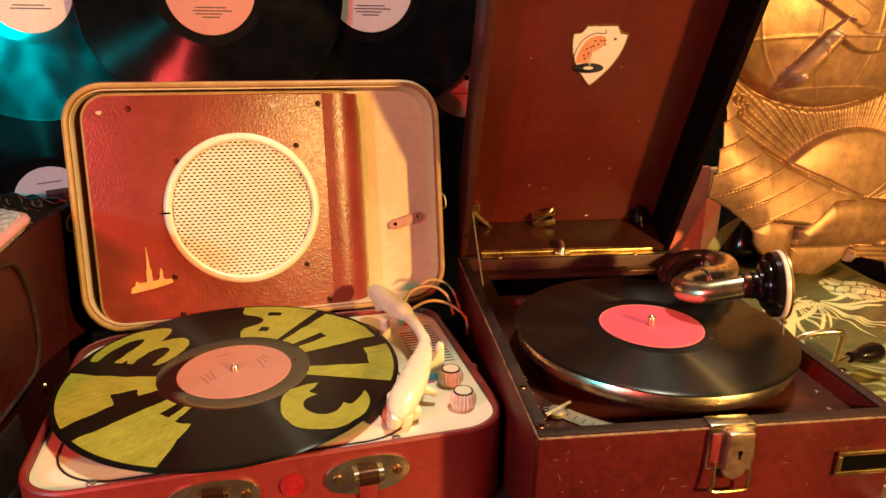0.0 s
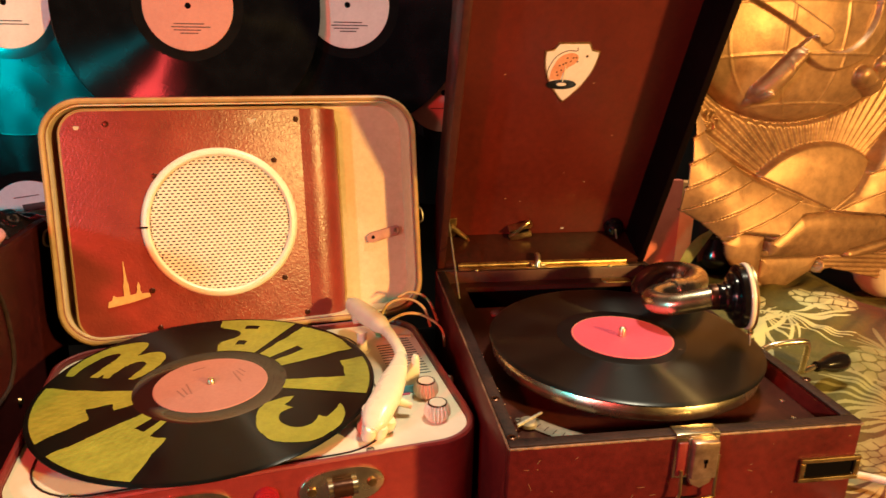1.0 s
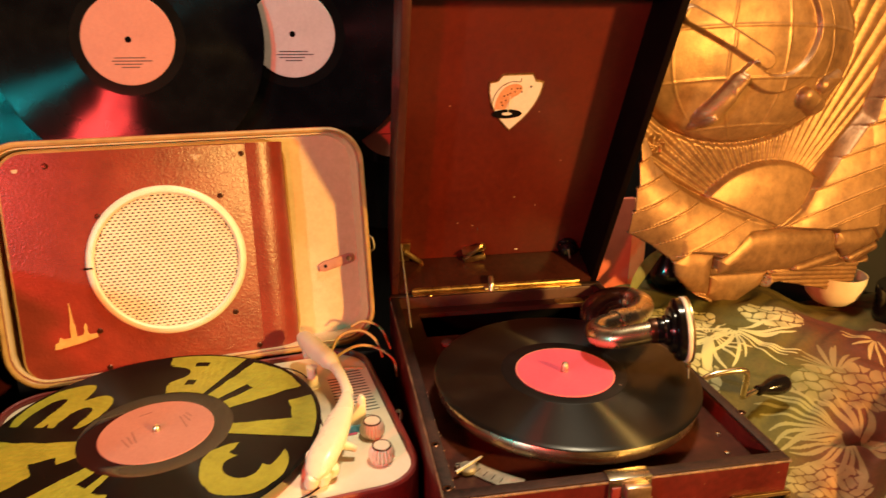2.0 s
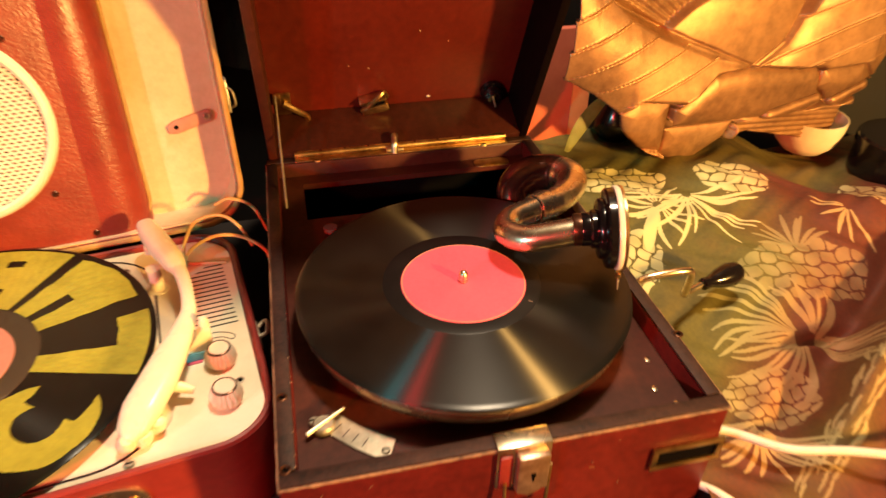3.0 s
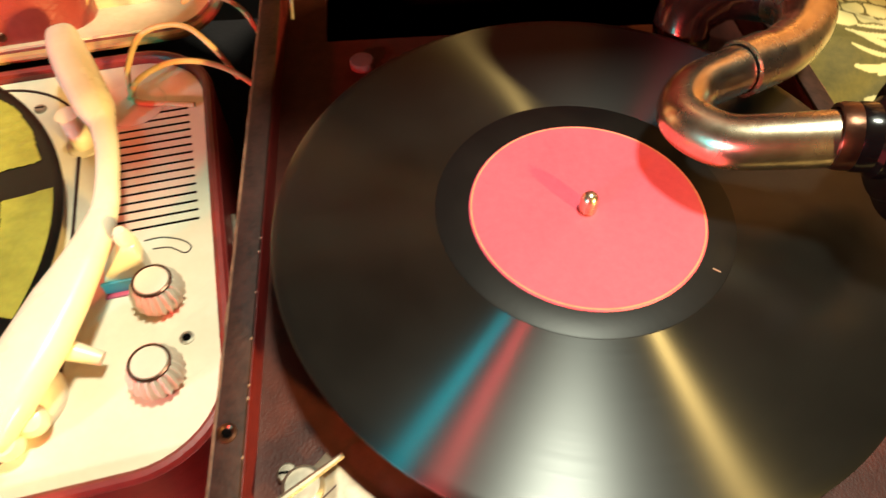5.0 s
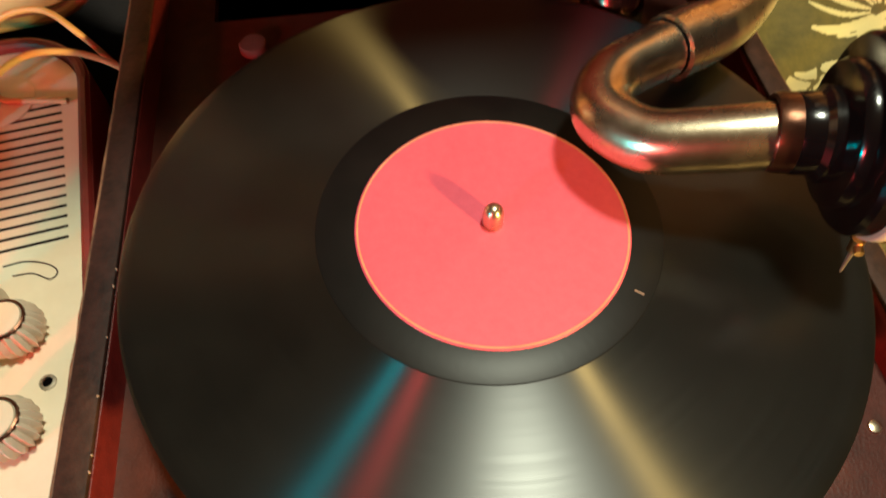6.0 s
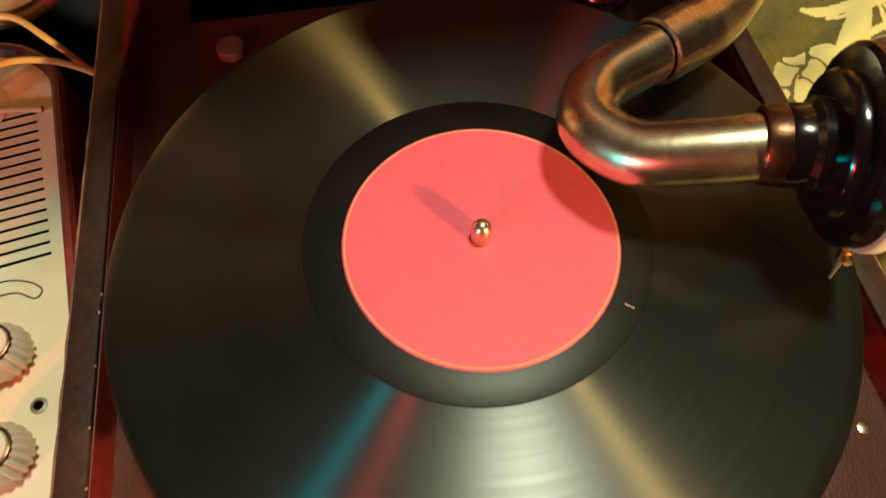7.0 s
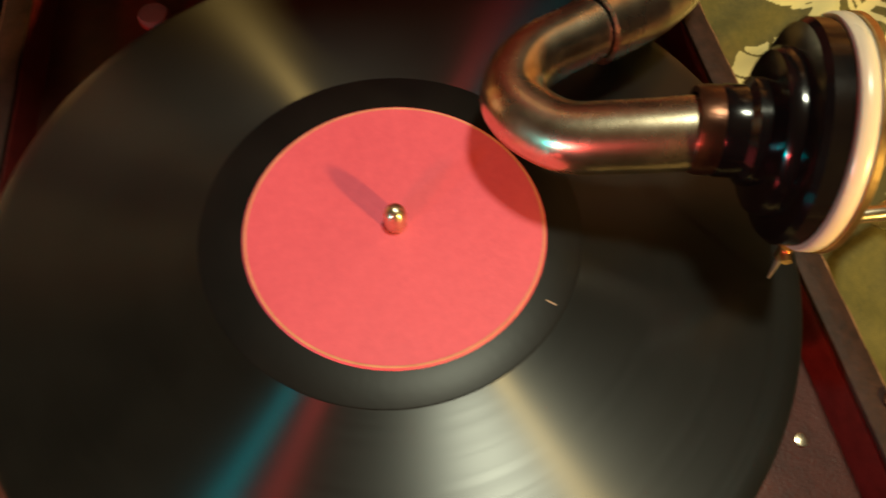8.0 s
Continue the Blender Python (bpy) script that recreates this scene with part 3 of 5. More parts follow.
# brake with its stamped plate
arcpts = [(0.147 * math.cos(radians(a)), 0.147 * math.sin(radians(a))) for a in range(217, 240, 3)] + [(0.134 * math.cos(radians(a)), 0.129 * math.sin(radians(a))) for a in range(238, 216, -3)]
plate = part("brake_plate", slab(arcpts, 0.0982, 0.0994, bevel=0.0003), STEEL, gram, "curved steel speed plate", m=pose(RX, RY, 0))
screw(plate, pose(0.1405 * math.cos(radians(236)), 0.1405 * math.sin(radians(236)), 0.0994), 0.0028)
screw(plate, pose(0.147 * math.cos(radians(215)), 0.147 * math.sin(radians(215)), 0.0992), 0.0038)
for a in range(221, 233, 3):
    part("mark", boxes((-0.0035, 0.0035, -0.0003, 0.0003, 0, 0.0002)), INK, plate, smooth=False, m=pose(0.1405 * math.cos(radians(a)), 0.1405 * math.sin(radians(a)), 0.0995, 0, 0, a))
lever = bmesh.new()
lathe([(0, 0), (0.0075, 0), (0.0075, 0.003), (0.006, 0.0045), (0, 0.0045)], 20, lever)
tube([(-0.011, -0.007, 0.004), (0.014, 0.009, 0.0048)], [0.0018, 0.0012], 8, lever)
part("brake_lever", lever, STEEL, gram, m=pose(-0.1135, -0.1465, 0.0994))

for x, y, z in ((0.328, 0.4858, 0.1155), (0.0485, 0.486, 0.1155), (0.0485, 0.43, 0.1155)):
    eye = part("eyelet", lathe([(0.0018, 0), (0.0036, 0.0), (0.0036, 0.0006), (0.0026, 0.0011), (0.0018, 0.0004)], 18), BRONZE, gram, m=pose(x - GX + 0.003, y - GY, z))
    part("eyelet_hole", lathe([(0, 0.0001), (0.0018, 0.0001)], 14), HOLLOW_SHADE, eye, smooth=False)
for x, y in ((0.308, 0.482), (0.300, 0.455), (0.309, 0.44), (0.312, 0.620)):
    part("deck_bolt", lathe([(0.0024, 0), (0.0022, 0.0012), (0, 0.0018)], 12), NICKEL, gram, m=pose(x - GX, y - GY, 0.098))
part("felt_rest", lathe([(0.0068, 0), (0.0068, 0.003), (0.006, 0.0042), (0, 0.0045)], 24), FELT, gram, "small reddish brown felt rest", m=pose(0.101 - GX, 0.697 - GY, 0.098))

# swan-neck tone arm
TARNISH = worn("tarnished_purple_brown_plating", (0.055, 0.020, 0.018), (0.20, 0.090, 0.065), 0.20, 0.85, grain=90, stain=30, bump=0.05)
neck = smooth_path([w2g(0.266, 0.674, 0.116), w2g(0.270, 0.684, 0.130), w2g(0.286, 0.690, 0.1390), w2g(0.306, 0.685, 0.1420), w2g(0.315, 0.664, 0.1465), w2g(0.304, 0.640, 0.1490), w2g(0.284, 0.622, 0.151), w2g(0.262, 0.6115, 0.153)], 10)
girth = [0.0135 + 0.0030 * min(1, k / 16) for k in range(30)] + [0.0168 - 0.0050 * min(1, k / 22) for k in range(41)]
arm = part("tone_arm", tube(neck[34:], girth[34:], 22), NICKEL, gram, "bright nickel swan-neck tone arm")
part("rear_bend", tube(neck[:35], girth[:35], 22), TARNISH, arm, "tarnished purple-brown rear bend")
part("swivel_tube", tube(smooth_path([w2g(0.262, 0.6115, 0.153), w2g(0.2385, 0.5995, 0.1535), w2g(0.2300, 0.5830, 0.1545), w2g(0.2390, 0.5670, 0.1575), w2g(0.256, 0.5600, 0.1625), w2g(0.280, 0.5535, 0.1690)], 10), 0.0104, 22), NICKEL, arm)
dj = (w2g(0.284, 0.622, 0.151) - w2g(0.262, 0.6115, 0.153)).normalized()
j0 = w2g(0.262, 0.6115, 0.153)
part("joint_gap", tube([j0 - 0.0006 * dj, j0 + 0.0006 * dj], 0.0107, 24), HOLLOW_SHADE, arm, smooth=False)
part("joint_ring", tube([j0 + 0.0006 * dj, j0 + 0.016 * dj], 0.0124, 24), NICKEL, arm)
part("arm_base", lathe([(0, 0.098), (0.021, 0.098), (0.021, 0.101), (0.016, 0.104), (0.0145, 0.118), (0.0135, 0.126), (0, 0.127)], 32), BLACK, arm, "dark lacquered arm base", m=pose(0.266 - GX, 0.674 - GY, 0))
# sound box on its end
SB = Matrix.Translation(w2g(0.280, 0.5535, 0.1690)) @ Vector((0.955, -0.275, 0.10)).to_track_quat("Z", "X").to_matrix().to_4x4()
sbox = part("sound_box", lathe([(0, -0.004), (0.0115, -0.004), (0.0125, -0.002), (0.0125, 0.003), (0.0145, 0.0045), (0.0145, 0.0075), (0.0215, 0.0085), (0.0225, 0.010), (0.0225, 0.0125), (0.0285, 0.0135), (0.0298, 0.015), (0.0298, 0.0195), (0.0285, 0.0205), (0, 0.0205)], 56), BLACK, gram, "black lacquered sound box with ivory rim", m=SB)
part("collar", lathe([(0.0101, -0.009), (0.0116, -0.009), (0.0122, -0.007), (0.0122, -0.003), (0.0112, -0.002)], 32), BRONZE, sbox)
part("sound_rim", lathe([(0.0278, 0.0203), (0.0306, 0.0203), (0.0312, 0.0212), (0.0312, 0.0236), (0.0303, 0.0248), (0.0265, 0.0250), (0.025, 0.0240), (0, 0.0238)], 56), IVORY, sbox, "ivory ring round the diaphragm")
part("rim_band", lathe([(0.0308, 0.0246), (0.0314, 0.0247), (0.0314, 0.0263), (0.0300, 0.0268), (0.0285, 0.0256), (0.0295, 0.0247)], 56), BRASS, sbox, "thin brass band")
nb_ = SB.inverted() @ w2g(0.2988, 0.5275, 0.1440)
nt_ = SB.inverted() @ w2g(0.2990, 0.5250, 0.1310)
part("needle_chuck", tube([nb_ + (nb_ - nt_) * 0.15, nb_ + (nt_ - nb_) * 0.22], 0.0021, 10), BRASS, sbox)
part("needle", tube([nb_ + (nt_ - nb_) * 0.1, nt_], [0.0011, 0.0004], 8), STEEL, sbox)
part("chuck_screw", tube([nb_ + Vector((0, -0.003, 0)), nb_ + Vector((0, 0.004, 0))], 0.0015, 8), BRASS, sbox)

# winding crank out of the side
crank = part("crank", tube(smooth_path([w2g(0.326, 0.552, 0.106), w2g(0.338, 0.5485, 0.1175), w2g(0.366, 0.546, 0.1215), w2g(0.378, 0.549, 0.1150), w2g(0.386, 0.560, 0.0850), w2g(0.394, 0.570, 0.0750), w2g(0.416, 0.578, 0.0755)], 8), 0.0030, 12), NICKEL, gram, "bent steel winding crank")
h0, h1 = w2g(0.414, 0.577, 0.0755), w2g(0.462, 0.590, 0.0745)
part("crank_handle", tube([h0 + (h1 - h0) * t for t in (0, 0.03, 0.1, 0.16, 0.3, 0.5, 0.7, 0.85, 0.95, 1.0)], [0.0042, 0.0056, 0.0058, 0.0050, 0.0072, 0.0100, 0.0112, 0.0098, 0.0062, 0.002], 20), BLACK, crank, "black turned wooden handle")

# ---- record player fittings ----
part("deck_tray", band(rounded(-0.132, 0.150, -0.124, 0.116, 0.05, 10), rounded(-0.1305, 0.1485, -0.1225, 0.1145, 0.0485, 10), 0.0743, 0.0752), BROWN_EDGE, player, "thin dark line pressed round the tray")
for i in range(15):
    v = 0.0755 - i * 0.00595
    part("vent_slot", boxes((0.169, 0.2068 + 0.0002 * i, v - 0.0007, v + 0.0007, 0.0744, 0.0747)), HOLLOW_SHADE, player, smooth=False, m=pose(0, 0, 0))


def deck_knob(u, v, h):
    k = part("knob", lathe([(0, 0), (0.0092, 0), (0.0094, 0.001), (0.0116, 0.0045), (0.0121, 0.0075), (0.0114, 0.0110), (0.0098, h), (0.0090, h + 0.001), (0, h + 0.001)], 120, scallop=20, depth=0.13), IVORY, player, "ribbed barrel-shaped cream plastic knob", m=pose(u, v, 0.0745))
    part("cap", lathe([(0.0076, h + 0.0008), (0.0072, h + 0.0020), (0.005, h + 0.0023), (0, h + 0.0023)], 32), CREAM, k)
    part("cap_ring", lathe([(0.0075, h + 0.0010), (0.0079, h + 0.0021), (0.0086, h + 0.0018), (0.0088, h + 0.0008)], 32), BRONZE, k)
    return k


deck_knob(0.1915, -0.0525, 0.0145)
deck_knob(0.1905, -0.0930, 0.0145)
eye = part("lamp_hole", lathe([(0.0020, 0), (0.0032, 0), (0.0032, 0.0007), (0.0020, 0.0009)], 20), STEEL, player, m=pose(0.2015, -0.0755, 0.0745))
part("hole", lathe([(0, 0.0002), (0.002, 0.0002)], 16), HOLLOW_SHADE, eye, smooth=False)
screw(player, pose(0.126, 0.094, 0.0745), 0.0034)
screw(player, pose(0.124, -0.1245, 0.0745), 0.0036)
screw(player, pose(-0.10, -0.122, 0.0745), 0.0034)
part("speed_mark", tube(smooth_path([(0.183, -0.016, 0.0748), (0.192, -0.016, 0.0748), (0.201, -0.020, 0.0748), (0.205, -0.025, 0.0748), (0.202, -0.028, 0.0748), (0.195, -0.023, 0.0748), (0.187, -0.022, 0.0748)], 6), 0.00032, 6), INK, player, "thin drawn squiggle")
sw = part("switch", slab([(0.165, 0), (0.187, 0), (0.1885, 0.008), (0.1885, 0.028), (0.1835, 0.030), (0.170, 0.012)], 0, 0.008, bevel=0.0015), IVORY, player, "upright wedge-shaped cream lever switch with blue foot", m=pose(0, -0.0345, 0.0745) @ UP)
part("switch_lever", tube([(0.1855, 0.027, 0.004), (0.1850, 0.033, 0.004), (0.1850, 0.0365, 0.004)], [0.0036, 0.0040, 0.0024], 14), IVORY, sw)
BLUE = worn("pale_blue_plastic", (0.10, 0.30, 0.36), (0.18, 0.42, 0.48), 0.4)
part("switch_skirt", boxes((0.1665, 0.184, 0.0005, 0.0080, 0.0078, 0.0095), bevel=0.0006), BLUE, sw, "pale blue switch foot")
part("red_mark", boxes((0.1665, 0.178, -0.0002, 0.0012, 0.0096, 0.012), bevel=0.0003), RED_PAPER, sw, "small red mark")

# ivory pick-up arm
stations = [(0.1265, -0.116, 0.087, 0.0049, 0.0036), (0.13, -0.11, 0.09, 0.0103, 0.0061), (0.137, -0.098, 0.0945, 0.0131, 0.0076), (0.148, -0.08, 0.0975, 0.0131, 0.0076),
            (0.158, -0.06, 0.0995, 0.0119, 0.0068), (0.168, -0.04, 0.1015, 0.0086, 0.0058), (0.1755, -0.019, 0.1035, 0.0058, 0.0046), (0.1765, 0.0, 0.104, 0.0051, 0.0043),
            (0.176, 0.018, 0.1045, 0.0053, 0.0043), (0.1735, 0.036, 0.1055, 0.0059, 0.0048), (0.1695, 0.05, 0.107, 0.0094, 0.0088), (0.161, 0.075, 0.108, 0.0102, 0.01),
            (0.1545, 0.096, 0.1085, 0.0096, 0.0094), (0.1512, 0.109, 0.108, 0.0082, 0.0078), (0.15, 0.114, 0.1065, 0.0035, 0.0035)]
ap = smooth_path([q[:3] for q in stations], 8)
at_ = np.linspace(0, len(stations) - 1, len(ap))
aw, ah = (np.interp(at_, range(len(stations)), [q[k] for q in stations]) for k in (3, 4))
arm_bm = bmesh.new()
rings = []
for i, q in enumerate(ap):
    d = (Vector(ap[min(i + 1, len(ap) - 1)]) - Vector(ap[max(i - 1, 0)])).normalized()
    side = Vector((d.y, -d.x, 0)).normalized()
    up_ = side.cross(d)
    ring = []
    for j in range(24):
        c, s_ = math.cos(math.pi * j / 12), math.sin(math.pi * j / 12)
        ring.append(arm_bm.verts.new(Vector(q) + side * aw[i] * math.copysign(abs(c) ** 0.72, c) + up_ * ah[i] * math.copysign(abs(s_) ** (0.85 if s_ > 0 else 0.6), s_)))
    rings.append(ring)
for a, b in zip(rings, rings[1:]):
    for j in range(24):
        arm_bm.faces.new((a[j], a[(j + 1) % 24], b[(j + 1) % 24], b[j]))
arm_bm.faces.new(rings[0])
arm_bm.faces.new(rings[-1])
bmesh.ops.recalc_face_normals(arm_bm, faces=arm_bm.faces)
pick = part("pickup_arm", arm_bm, IVORY, player, "curved ivory plastic pick-up arm")
for x, y, z, r in ((0.1250, -0.1135, 0.0835, 0.0062), (0.1345, -0.1105, 0.0825, 0.0068), (0.1440, -0.1040, 0.0830, 0.0060)):
    part("pivot_lug", lathe([(0, -r * 1.3), (r * 0.7, -r * 1.1), (r, -r * 0.4), (r, r * 0.5), (r * 0.7, r * 1.0), (0, r * 1.2)], 20), IVORY, pick, m=pose(x, y, z, 25, 0, 30))
part("arm_pivot", lathe([(0, 0.0745), (0.017, 0.0745), (0.0165, 0.079), (0.013, 0.083), (0.012, 0.092), (0, 0.093)], 32), IVORY, pick, m=pose(0.136, -0.090, 0))
part("finger_lift", tube([(0.158, -0.078, 0.0885), (0.170, -0.083, 0.0845)], [0.0045, 0.0030], 12), IVORY, pick)
part("stylus_block", boxes((0.147, 0.160, 0.080, 0.098, 0.096, 0.104), bevel=0.0015), IVORY, pick)
part("arm_rest_post", lathe([(0.009, 0.0745), (0.0085, 0.0755), (0.0060, 0.0765), (0.0052, 0.094), (0.0062, 0.0975), (0, 0.098)], 24), IVORY, player, "short ivory rest post", m=pose(0.152, 0.058, 0))
part("round_inlay", lathe([(0.0185, 0.0745), (0.0185, 0.0749), (0.0175, 0.0751), (0, 0.0751)], 40), CREAM, player, m=pose(0.176, 0.086, 0))

# pale hook on the case's side
sidehook = part("case_hook", boxes((0.222, 0.2245, -0.016, 0.004, 0.044, 0.060), bevel=0.0008), STEEL, player)
part("hook_loop", tube(smooth_path([(0.2245, -0.012, 0.056), (0.2300, -0.013, 0.060), (0.2320, -0.006, 0.064), (0.2300, 0.001, 0.060), (0.2245, 0.000, 0.056)], 6), 0.0018, 8), CREAM, sidehook, "pale bent wire loop")

# front catches and button
for u in (0.098, -0.0175):
    cat = part("front_catch", slab([(0.034 * math.copysign(abs(math.cos(a)) ** 0.8, math.cos(a)), 0.0165 * math.sin(a)) for a in [math.pi * i / 20 for i in range(40)]], 0, 0.0022, bevel=0.0008), NICKEL, player, "oval steel catch plate", m=pose(u, -0.137, 0.0555) @ UP)
    part("roller", tube([(-0.0115, 0.001, 0.005), (0.0115, 0.001, 0.005)], 0.0062, 18), NICKEL, cat)
    part("roller_sleeve", tube([(-0.0075, 0.001, 0.005), (0.0075, 0.001, 0.005)], 0.0072, 18), BRONZE, cat)
    part("sleeve_tab", boxes((-0.0072, 0.0072, -0.026, -0.001, 0.0022, 0.004), bevel=0.0008), RED_LEATHER, cat)
    for s in (-0.024, 0.024):
        part("rivet", lathe([(0.0040, 0), (0.0036, 0.0016), (0, 0.0022)], 18), BRASS, cat, m=pose(s, 0, 0.0022))
RED_GEM = shader("red_lens", (0.30, 0.012, 0.02), 0.15, 0.0)
part("pilot_lens", lathe([(0.0095, 0), (0.0095, 0.0015), (0.0085, 0.003), (0.0070, 0.0026), (0.0062, 0.0038), (0.0048, 0.0034), (0.004, 0.0046), (0.0026, 0.0042), (0.0018, 0.0052), (0, 0.0054)], 36), RED_GEM, player, "ridged red pilot lens", m=pose(0.040, -0.137, 0.0568) @ UP)
for i in range(9):
    part("stitch", boxes((-0.0035, 0.0035, -0.0006, 0, -0.0004, 0.0004)), CREAM, player, "pale stitch", smooth=False, m=pose(0.10 + i * 0.0095, -0.1372, 0.006))

# speaker board in the lid
board = part("speaker_board", slab([(0.112, 0.2455)] + rounded(-0.134, 0.130, 0.003, 0.2455, 0.026, 10)[11:33] + [(0.112, 0.003)], -0.044, -0.008, bevel=0.0012), HAMMERED, lid_p, "hammered dark red speaker board", m=UP)
# the board's free edge curls back
curl = bmesh.new()
prof = [(0.1105, 0.0079), (0.119, 0.0079)] + [(0.120 + 0.034 * math.sin(radians(a)), 0.0359 - 0.028 * math.cos(radians(a))) for a in range(0, 91, 6)] + [(0.154, 0.044)]
ra = [curl.verts.new((x, y, 0.0035)) for x, y in prof]
rb = [curl.verts.new((x, y, 0.2450)) for x, y in prof]
for i in range(len(prof) - 1):
    curl.faces.new((ra[i], ra[i + 1], rb[i + 1], rb[i]))
b0, b1 = curl.verts.new((0.1105, 0.044, 0.0035)), curl.verts.new((0.1105, 0.044, 0.2450))
curl.faces.new(ra + [b0])
curl.faces.new(rb + [b1])
curl.faces.new((ra[-1], b0, b1, rb[-1]))
part("curled_edge", curl, HAMMERED, board, m=UP.inverted())
bo = rounded(-0.1345, 0.1545, 0.0025, 0.2465, 0.026, 10)
part("board_piping", tube([Vector((x, 0.0105 if x < 0.120 else 0.0105 + (x - 0.120) ** 2 * 20, y)) for x, y in bo + bo[:1]], 0.0024, 8), PIPING, board, "cream board piping", m=UP.inverted())


def mesh_disc(radius, px, pz, hx, hz):
    """A perforated sheet: rows of long holes, each row shifted by half a step."""
    bm = bmesh.new()
    rows = int(radius / pz) + 1
    for j in range(-rows, rows + 1):
        for i in range(-int(radius / px) - 2, int(radius / px) + 2):
            cx, cy = (i + 0.5 * (j % 2)) * px, j * pz
            if math.hypot(cx, cy) > radius - px * 0.4:
                continue
            o = [(-px / 2, -pz / 2), (0, -pz / 2), (px / 2, -pz / 2), (px / 2, 0), (px / 2, pz / 2), (0, pz / 2), (-px / 2, pz / 2), (-px / 2, 0)]
            q = [(-hx * 0.7, -hz * 0.8), (0, -hz), (hx * 0.7, -hz * 0.8), (hx, 0), (hx * 0.7, hz * 0.8), (0, hz), (-hx * 0.7, hz * 0.8), (-hx, 0)]
            a = [bm.verts.new((cx + x, cy + y, 0)) for x, y in o]
            b = [bm.verts.new((cx + x, cy + y, 0)) for x, y in q]
            c = [bm.verts.new((cx + x, cy + y, -0.0012)) for x, y in q]
            for k in range(8):
                n = (k + 1) % 8
                bm.faces.new((a[k], a[n], b[n], b[k]))
                bm.faces.new((b[k], b[n], c[n], c[k]))
    return bm


ring_ob = part("grille_ring", lathe([(0.0735, 0.008), (0.0742, 0.0112), (0.0762, 0.0128), (0.0795, 0.0126), (0.0820, 0.0105), (0.0828, 0.008)], 96), CREAM, board, "cream plastic grille ring", m=pose(0.0175, 0.1215, -0.016))
part("grille_mesh", mesh_disc(0.0768, 0.0060, 0.00345, 0.0021, 0.00085), CREAM, ring_ob, "perforated cream grille", smooth=False, m=pose(0, 0, 0.0098))
part("grille_cloth", lathe([(0, 0.0078), (0.076, 0.0078), (0.076, 0.0082), (0, 0.0082)], 48), BROWN_EDGE, ring_ob)
part("ring_notch", boxes((-0.0835, -0.0755, -0.0010, 0.0010, 0.0105, 0.0132)), HOLLOW_SHADE, ring_ob, smooth=False)

# gilt skyline ornament
sky = [(-0.0215, 0), (-0.016, 0.0005), (0.004, 0.004), (0.0215, 0.0085), (0.0205, 0.0125), (0.013, 0.0125), (0.0115, 0.016), (0.0118, 0.021), (0.0102, 0.025), (0.0086, 0.021), (0.0088, 0.0165), (0.0068, 0.0125), (0.001, 0.0118),
       (0.0005, 0.023), (-0.0008, 0.027), (-0.0013, 0.034), (-0.0028, 0.049), (-0.0032, 0.049), (-0.0034, 0.034), (-0.0038, 0.027), (-0.0048, 0.0225), (-0.0048, 0.011), (-0.0125, 0.0105), (-0.0155, 0.0125), (-0.0168, 0.0075), (-0.0205, 0.006)]
GILT = worn("gilt_plastic", (0.50, 0.34, 0.10), (0.72, 0.52, 0.20), 0.4, 0.0, grain=120, stain=30, bump=0.1)
part("skyline_ornament", slab(sky[::-1], 0.0002, 0.0020), GILT, board, "gilt skyline ornament with a tall spire", smooth=False, m=pose(-0.0835, 0.0375, -0.0085))
for u, z in ((-0.047, 0.176), (0.079, 0.1885), (-0.060, 0.052), (0.082, 0.054), (-0.090, 0.232), (0.106, 0.2335), (0.105, 0.011), (-0.055, 0.010)):
    part("board_screw", lathe([(0.0031, 0), (0.0031, 0.0006), (0.0022, 0.0016), (0, 0.0018)], 14), BRONZE, board, m=pose(u, z, -0.0082))
CHIP = worn("bare_board_chip", (0.45, 0.36, 0.22), (0.66, 0.55, 0.38), 0.8)
for u, z, s in ((0.057, 0.232, 1.0), (0.0605, 0.2335, 0.7), (0.0545, 0.2345, 0.5), (-0.118, 0.2285, 0.9)):
    part("chip", slab([(0.003 * s * math.cos(a) * (1 + 0.3 * math.sin(3 * a)), 0.003 * s * math.sin(a) * (1 + 0.3 * math.cos(2 * a))) for a in [math.pi * i / 6 for i in range(12)]], 0, 0.0004), CHIP, board, "chipped bare spot", m=pose(u, z, -0.0082))

# strap, side hooks and wires
STRAP = worn("pink_brown_strap", (0.34, 0.15, 0.11), (0.46, 0.22, 0.16), 0.5, grain=120)
strap = part("strap", slab([(0.0, -0.004), (0.006, -0.0065), (0.040, -0.006), (0.0435, -0.002), (0.0435, 0.0035), (0.040, 0.006), (0.007, 0.006), (0.0, 0.003)], -0.0035, 0, bevel=0.0008), STRAP, lid_p, "short pinkish leather strap", m=pose(0.186, 0.0405, 0.0880, 0, -13) @ UP)
part("strap_stud", lathe([(0.0035, 0), (0.003, 0.002), (0, 0.0028)], 16), NICKEL, strap, m=pose(0.0385, 0, 0))
part("strap_hole", lathe([(0, 0.0001), (0.0022, 0.0001)], 16), HOLLOW_SHADE, strap, smooth=False, m=pose(0.008, 0, 0))
for x in (0.2445, -0.1535):
    hk = part("side_hook", boxes((-0.002, 0.002, 0.014, 0.026, -0.016, 0.016), bevel=0.001), STEEL, lid_p, m=pose(x, 0, 0.118))
    part("hook_wire", tube(smooth_path([(0, 0.016, 0.008), (0.005 * math.copysign(1, x), 0.012, 0.004), (0.006 * math.copysign(1, x), 0.012, -0.008), (0.001, 0.018, -0.012)], 5), 0.0013, 8), STEEL, hk)
WIRE = worn("yellowed_wire", (0.46, 0.28, 0.10), (0.60, 0.40, 0.18), 0.5)
